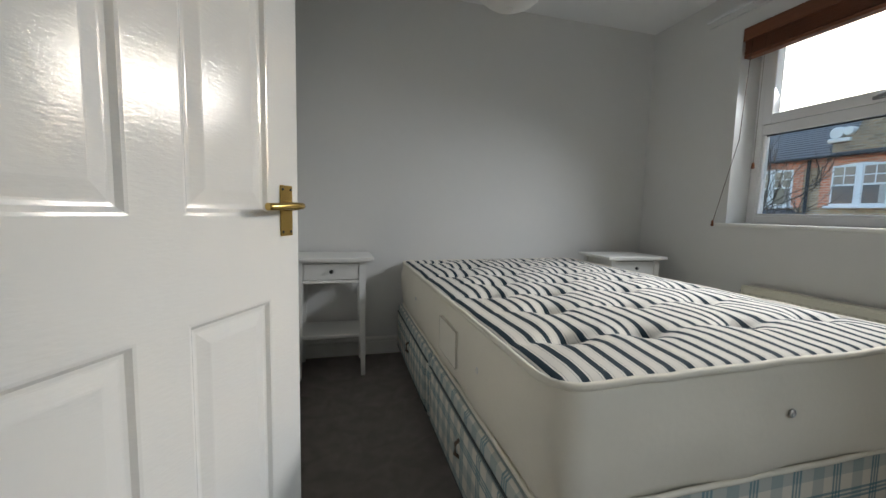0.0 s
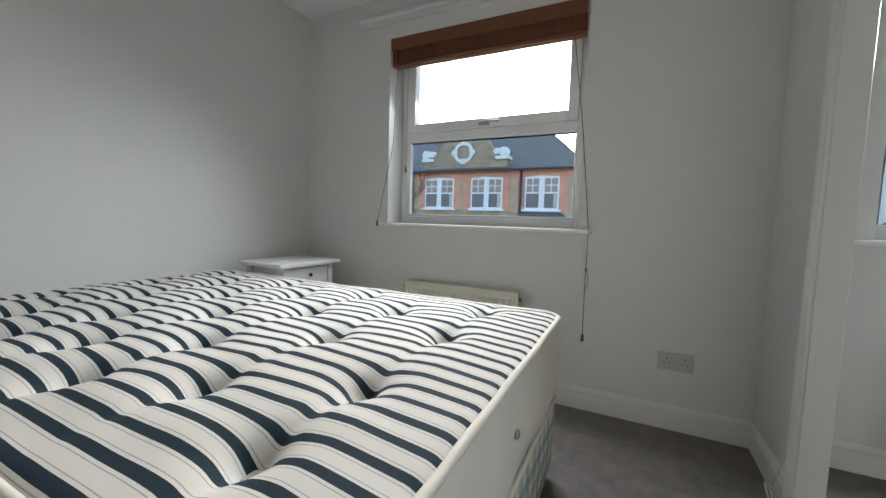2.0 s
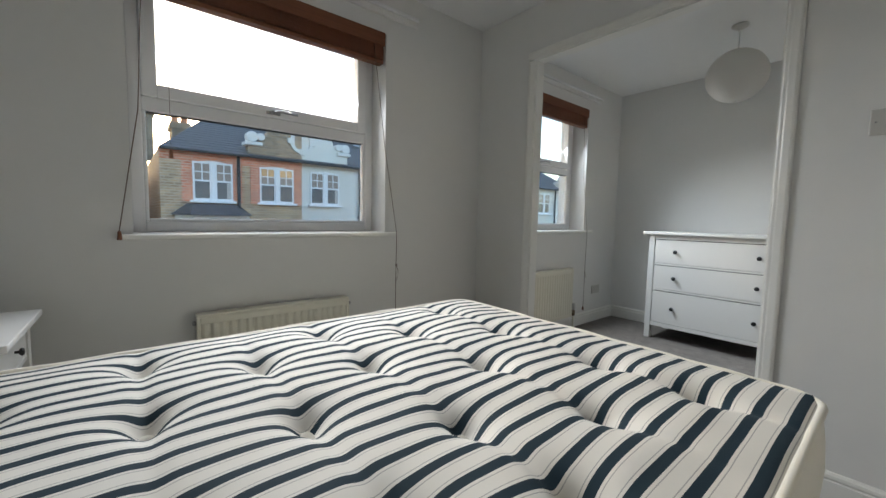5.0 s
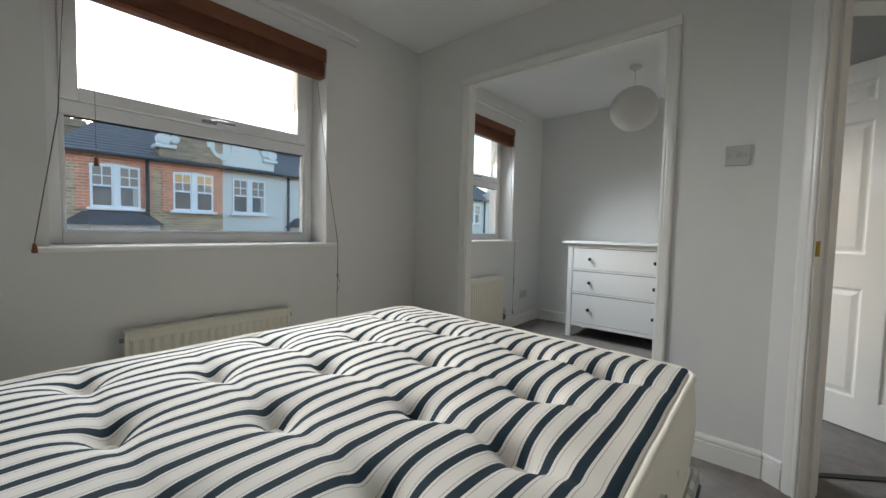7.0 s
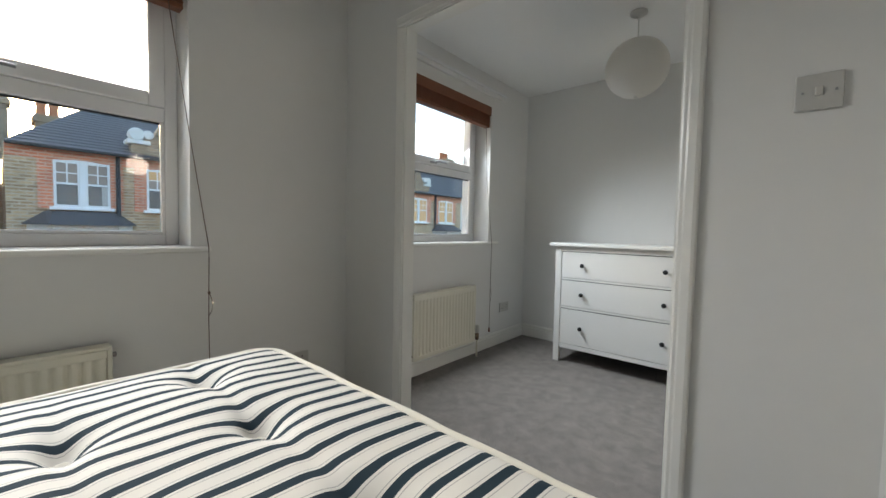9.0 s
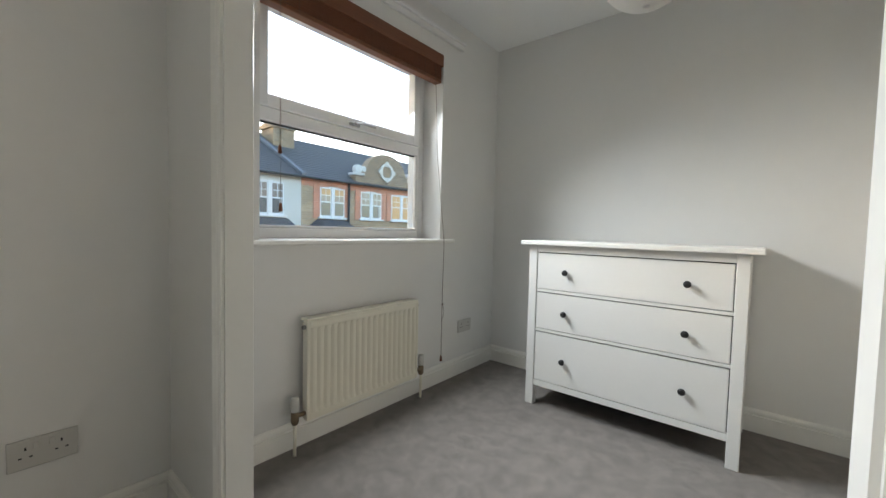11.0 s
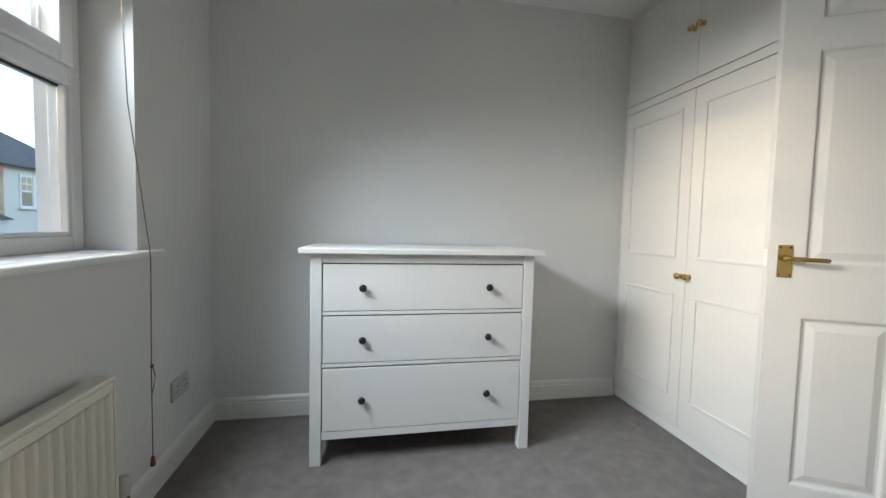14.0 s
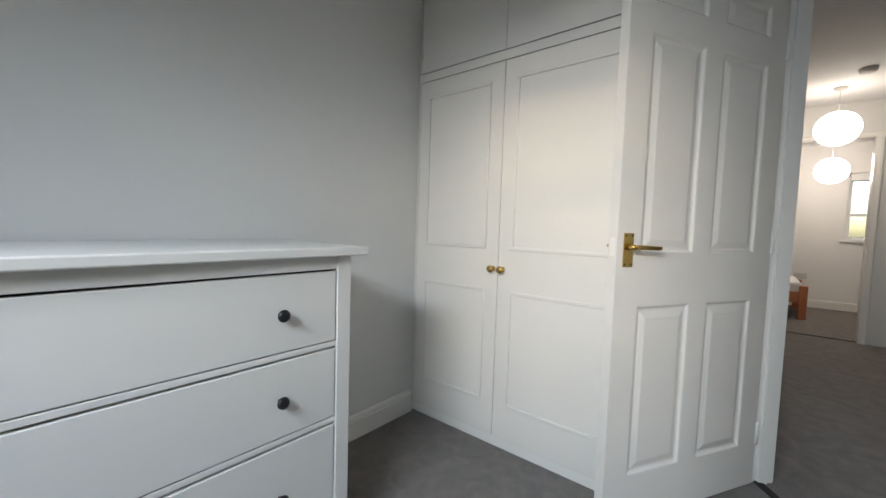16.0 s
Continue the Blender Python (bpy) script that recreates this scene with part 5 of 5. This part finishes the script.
def house(ya, yb, windows, wall, gable_at, hip_at, label, canopy=(), lit=()):
    """A two-storey terrace house between ya and yb (ya > yb); gable_at: party end with its half of the curved gable."""
    h = thing("terrace_house", pose(0, 0, 0), label, "house", "terrace across the street")
    yl, yh = min(ya, yb), max(ya, yb)
    part("wall", quick((FX, yl, GROUND, FX + 8.0, yh, EAVES)), wall, h)
    brick = wall is not RENDERED
    if brick:
        part("brick_band", quick((FX - 0.025, yl, EAVES - 0.30, FX, yh, EAVES - 0.02)), REDBRICK, h, "red brick band under the eaves")
    # roof, hipped where the row ends
    bm = bmesh.new()
    hip_l, hip_h = (2.2 if hip_at == yl else 0), (2.2 if hip_at == yh else 0)
    ov = 0.18
    e = [bm.verts.new(p) for p in ((FX - ov, yl, EAVES - 0.03), (FX - ov, yh, EAVES - 0.03), (FX + 8.4, yh, EAVES - 0.03), (FX + 8.4, yl, EAVES - 0.03))]
    r = [bm.verts.new((RX, yl + hip_l, RIDGE)), bm.verts.new((RX, yh - hip_h, RIDGE))]
    for f in ((e[0], e[1], r[1], r[0]), (e[2], e[3], r[0], r[1]), (e[1], e[2], r[1]), (e[3], e[0], r[0]), (e[3], e[2], e[1], e[0])):
        bm.faces.new(f)
    roof = part("roof", bm, SLATE, h, "blue-grey slate roof")
    # slate courses on the street slope
    n = 22
    for k in range(n):
        t0, t1 = k / n, (k + 1) / n
        lerp = lambda t: (FX - ov + (RX - FX + ov) * t, EAVES - 0.03 + (RIDGE - EAVES + 0.03) * t)
        (xa, za), (xb, zb) = lerp(t0), lerp(t1)
        bm = bmesh.new()
        a0, a1, b0, b1 = yl + hip_l * t0, yh - hip_h * t0, yl + hip_l * t1, yh - hip_h * t1
        q = [bm.verts.new(p) for p in ((xa, a0, za + 0.035), (xa, a1, za + 0.035), (xb, b1, zb + 0.012), (xb, b0, zb + 0.012), (xa, a0, za), (xa, a1, za))]
        bm.faces.new((q[0], q[1], q[2], q[3])), bm.faces.new((q[4], q[5], q[1], q[0]))
        part("slate_course", bm, SLATE, roof)
    part("gutter", quick((FX - ov - 0.07, yl, EAVES - 0.08, FX - ov + 0.03, yh, EAVES - 0.0), bevel=0.02), IRON, h, "black gutter")
    for i, (yc, w) in enumerate(windows):
        sash_window(h, yc, w, brick, ("all" if wall is STOCK and yl < -11 else "top") if i in lit else "")
    if gable_at is not None:
        s = 1 if gable_at == yl else -1
        # half of the curved gable, rising from the party line
        bm, pts = bmesh.new(), []
        g = gable_at
        prof = [(0, EAVES - 0.03), (1.62, EAVES - 0.03), (1.62, 3.15), (1.42, 3.20), (1.32, 3.30), (1.18, 3.32)]
        prof += [(1.12 * math.cos(radians(a)), 3.30 + 0.86 * math.sin(radians(a))) for a in range(8, 91, 10)] + [(0, 4.16)]
        f = [bm.verts.new((FX - 0.02, g + s * u, z)) for u, z in prof]
        b = [bm.verts.new((FX + 0.33, g + s * u, z)) for u, z in prof]
        for i in range(len(prof)):
            j = (i + 1) % len(prof)
            bm.faces.new((f[i], f[j], b[j], b[i]))
        bm.faces.new(f), bm.faces.new(list(reversed(b)))
        gable = part("gable", bm, DARKSTOCK if brick else wall, h, "curved brick gable")
        bm = bmesh.new()
        box(bm, FX - 0.10, g + s * 1.22, 3.13, FX + 0.36, g + s * 1.72, 3.24, bevel=0.02)
        lathe(bm, [(0.14, -0.13), (0.17, -0.10), (0.17, 0.10), (0.14, 0.13)], 18, pose(FX + 0.02, g + s * 1.52, 3.38, 0, 90))
        lathe(bm, [(0.10, -0.13), (0.12, -0.10), (0.12, 0.10), (0.10, 0.13)], 16, pose(FX + 0.02, g + s * 1.27, 3.40, 0, 90))
        part("scroll", bm, STUCCO, gable, "white stucco scroll")
        # half of the round ornament
        bm = bmesh.new()
        ring = [(math.sin(radians(a)) * s, math.cos(radians(a))) for a in range(0, 181, 12)]
        for (u0, w0), (u1, w1) in zip(ring, ring[1:]):
            q = [(0.27, u0, w0), (0.38, u0, w0), (0.38, u1, w1), (0.27, u1, w1)]
            fr = [bm.verts.new((FX - 0.07, g + u * rr, 3.42 + w * rr)) for rr, u, w in q]
            bk = [bm.verts.new((FX - 0.015, g + u * rr, 3.42 + w * rr)) for rr, u, w in q]
            bm.faces.new(fr)
            for i in range(4):
                bm.faces.new((fr[i], fr[(i + 1) % 4], bk[(i + 1) % 4], bk[i]))
        for z_ in (3.0, 3.66):
            box(bm, FX - 0.09, min(g, g + s * 0.08), z_, FX - 0.015, max(g, g + s * 0.08), z_ + 0.2, bevel=0.01)
        box(bm, FX - 0.085, min(g + s * 0.24, g + s * 0.46), 3.34, FX - 0.015, max(g + s * 0.24, g + s * 0.46), 3.5, bevel=0.01)
        part("roundel", bm, STUCCO, gable, "white stucco roundel")
    for yc in canopy:
        bm = bmesh.new()
        w, d, z0, z1 = 1.05, 0.75, 0.98, 1.30
        lo = [bm.verts.new(p) for p in ((FX, yc - w, z0), (FX - d, yc - w * 0.62, z0), (FX - d, yc + w * 0.62, z0), (FX, yc + w, z0))]
        hi = [bm.verts.new(p) for p in ((FX, yc - w * 0.62, z1), (FX - 0.12, yc - w * 0.5, z1), (FX - 0.12, yc + w * 0.5, z1), (FX, yc + w * 0.62, z1))]
        for i in range(3):
            bm.faces.new((lo[i], lo[i + 1], hi[i + 1], hi[i]))
        bm.faces.new(hi), bm.faces.new(lo)
        part("bay_roof", bm, SLATE, h, "small slate bay roof")
        bm = bmesh.new()
        prism(bm, [(FX, yc - w + 0.1), (FX, yc + w - 0.1), (FX - d + 0.12, yc + w * 0.55), (FX - d + 0.12, yc - w * 0.55)], GROUND, z0 - 0.001)
        part("bay", bm, STUCCO, h, "white bay window below")
    mid = (yl + yh) / 2 - (0.0 if gable_at == yl else 0.0)
    bm = bmesh.new()
    tube(bm, [(FX - 0.08, mid, EAVES - 0.08), (FX - 0.08, mid, GROUND + 0.2)], 0.045, 8)
    part("downpipe", bm, IRON, h, "black iron downpipe")
    return h


def chimney(x, y, w, d, z0, z1, pots, label):
    c = thing("chimney", pose(x, y, z0), label, "chimney", "chimney stacks")
    part("stack", quick((-w / 2, -d / 2, 0, w / 2, d / 2, z1 - z0 - 0.25)), DARKSTOCK, c)
    part("corbel", quick((-w / 2 - 0.06, -d / 2 - 0.06, z1 - z0 - 0.25, w / 2 + 0.06, d / 2 + 0.06, z1 - z0 - 0.08), (-w / 2 - 0.02, -d / 2 - 0.02, z1 - z0 - 0.08, w / 2 + 0.02, d / 2 + 0.02, z1 - z0), bevel=0.015), DARKSTOCK, c)
    for k in range(pots):
        bm = bmesh.new()
        y_ = (k - (pots - 1) / 2) * d / max(1, pots)
        lathe(bm, [(0.13, 0), (0.12, 0.05), (0.10, 0.32), (0.125, 0.35), (0.125, 0.42), (0.09, 0.42)], 12, pose(0, y_, z1 - z0))
        part("chimney_pot", bm, TERRA, c, "terracotta chimney pot")
    return c


structure("rear_wall", quick((FX + 7.0, 0.9, GROUND, FX + 7.3, 2.0, 2.3)), STOCK, "brick rear wall closing the passage between houses", "wall")
BR, WH = "yellow stock brick terrace house with red brick dressings", "cream rendered terrace house with slate roof"
house(14.4, 10.3, ((11.3, 1.15), (13.3, 1.15)), STOCK, 14.4, None, BR)
house(10.3, 6.11, ((9.20, 1.18), (7.06, 1.20)), STOCK, 6.11, None, BR, canopy=(9.2,))
house(6.11, 1.76, ((5.18, 1.18), (3.23, 1.13)), STOCK, 6.11, 1.76, BR, canopy=(3.23,))
house(1.12, -2.70, ((-0.13, 1.01), (-1.90, 1.03)), STOCK, -2.70, 1.12, BR, canopy=(-0.13,), lit=(1,))
house(-2.70, -6.90, ((-3.49, 1.03), (-5.75, 1.0)), RENDERED, -2.70, None, WH, canopy=(-5.75,))
house(-6.90, -10.85, ((-8.16, 1.07), (-10.02, 1.09)), STOCK, -10.85, None, BR, canopy=(-8.16,), lit=(0,))
house(-10.85, -15.0, ((-11.74, 1.2), (-13.75, 1.1)), STOCK, -10.85, None, BR, canopy=(-13.75,), lit=(0, 1))
house(-15.0, -19.2, ((-16.1, 1.1), (-18.2, 1.1)), RENDERED, -19.2, None, WH)
chimney(RX + 0.6, 2.29, 0.55, 0.36, 2.9, 4.74, 0, "tall brick chimney stack beside the gap")
chimney(RX + 0.6, 1.16, 0.55, 0.36, 2.9, 4.74, 0, "tall brick chimney stack beside the gap")
chimney(RX - 0.96, -7.70, 1.0, 0.9, 3.4, 5.25, 3, "brick chimney stack with terracotta pots")
chimney(RX - 0.5, -17.8, 1.1, 0.8, 3.6, 5.6, 3, "brick chimney stack with terracotta pots")
chimney(RX + 1.2, 0.10, 0.9, 0.6, 3.4, 4.45, 2, "brick chimney stack with terracotta pots")
bm = bmesh.new()
prism(bm, [(FX - 0.2, EAVES - 0.05), (FX - 0.2, EAVES + 0.10), (RX, RIDGE + 0.14), (RX, RIDGE - 0.1)], -6.98, -6.82)
for v_ in bm.verts:
    v_.co = Vector((v_.co.x, v_.co.z, v_.co.y))
tagged(part("party_parapet", bm, LEAD), "grey capped parapet between two roofs", "parapet")
c = thing("roof_window", pose(FX + 2.3, -5.85, EAVES + 1.30), "small roof light in the slates", "roof window")
part("frame", quick((-0.5, -0.35, -0.02, 0.5, 0.35, 0.06), bevel=0.01), LEAD, c)
part("pane", quick((-0.42, -0.28, 0.061, 0.42, 0.28, 0.066)), DARKPANE, c)
c.rotation_euler = (0, -math.atan2(RIDGE - EAVES, RX - FX), 0)

# ---------------------------------------------------------------- bare street tree
BARK = mat("bark", (0.07, 0.055, 0.045), 0.9, vary=0.25, scale=10)
tree = thing("street_tree", pose(8.2, 7.4, GROUND), "bare winter street tree with thin twigs", "tree")
rng = random.Random(4)
bm = bmesh.new()


def limb(p, d, length, r, depth):
    pts = [p]
    for _ in range(4):
        d = (d + Vector((rng.uniform(-0.2, 0.2), rng.uniform(-0.2, 0.2), rng.uniform(-0.08, 0.2)))).normalized()
        pts.append(pts[-1] + d * length / 4)
    b = bmesh.new()
    rings = []
    for i, q in enumerate(pts):
        rr = r * (1 - 0.45 * i / 4)
        rings.append([b.verts.new(q + Vector((rr * math.cos(2.1 * k), rr * math.sin(2.1 * k), 0.3 * rr * math.sin(k)))) for k in range(3)])
    for a, c_ in zip(rings, rings[1:]):
        for k in range(3):
            b.faces.new((a[k], a[(k + 1) % 3], c_[(k + 1) % 3], c_[k]))
    join(bm, b)
    if depth:
        for i in (2, 3, 4, 4):
            nd = (d + Vector((rng.uniform(-0.9, 0.9), rng.uniform(-0.9, 0.9), rng.uniform(-0.3, 0.6)))).normalized()
            limb(pts[i], nd, length * rng.uniform(0.55, 0.75), r * 0.5, depth - 1)


for k in range(6):
    a = k * 1.05
    limb(Vector((0, 0, 2.6 + 0.2 * k)), Vector((math.cos(a), math.sin(a) - 0.4, 0.8)).normalized(), 1.6, 0.05, 3)
part("crown", bm, BARK, tree, "bare thin branches")
bm = bmesh.new()
lathe(bm, [(0.17, 0), (0.13, 0.4), (0.11, 1.6), (0.09, 2.7), (0.06, 3.7), (0.03, 4.2)], 12)
part("trunk", bm, BARK, tree)
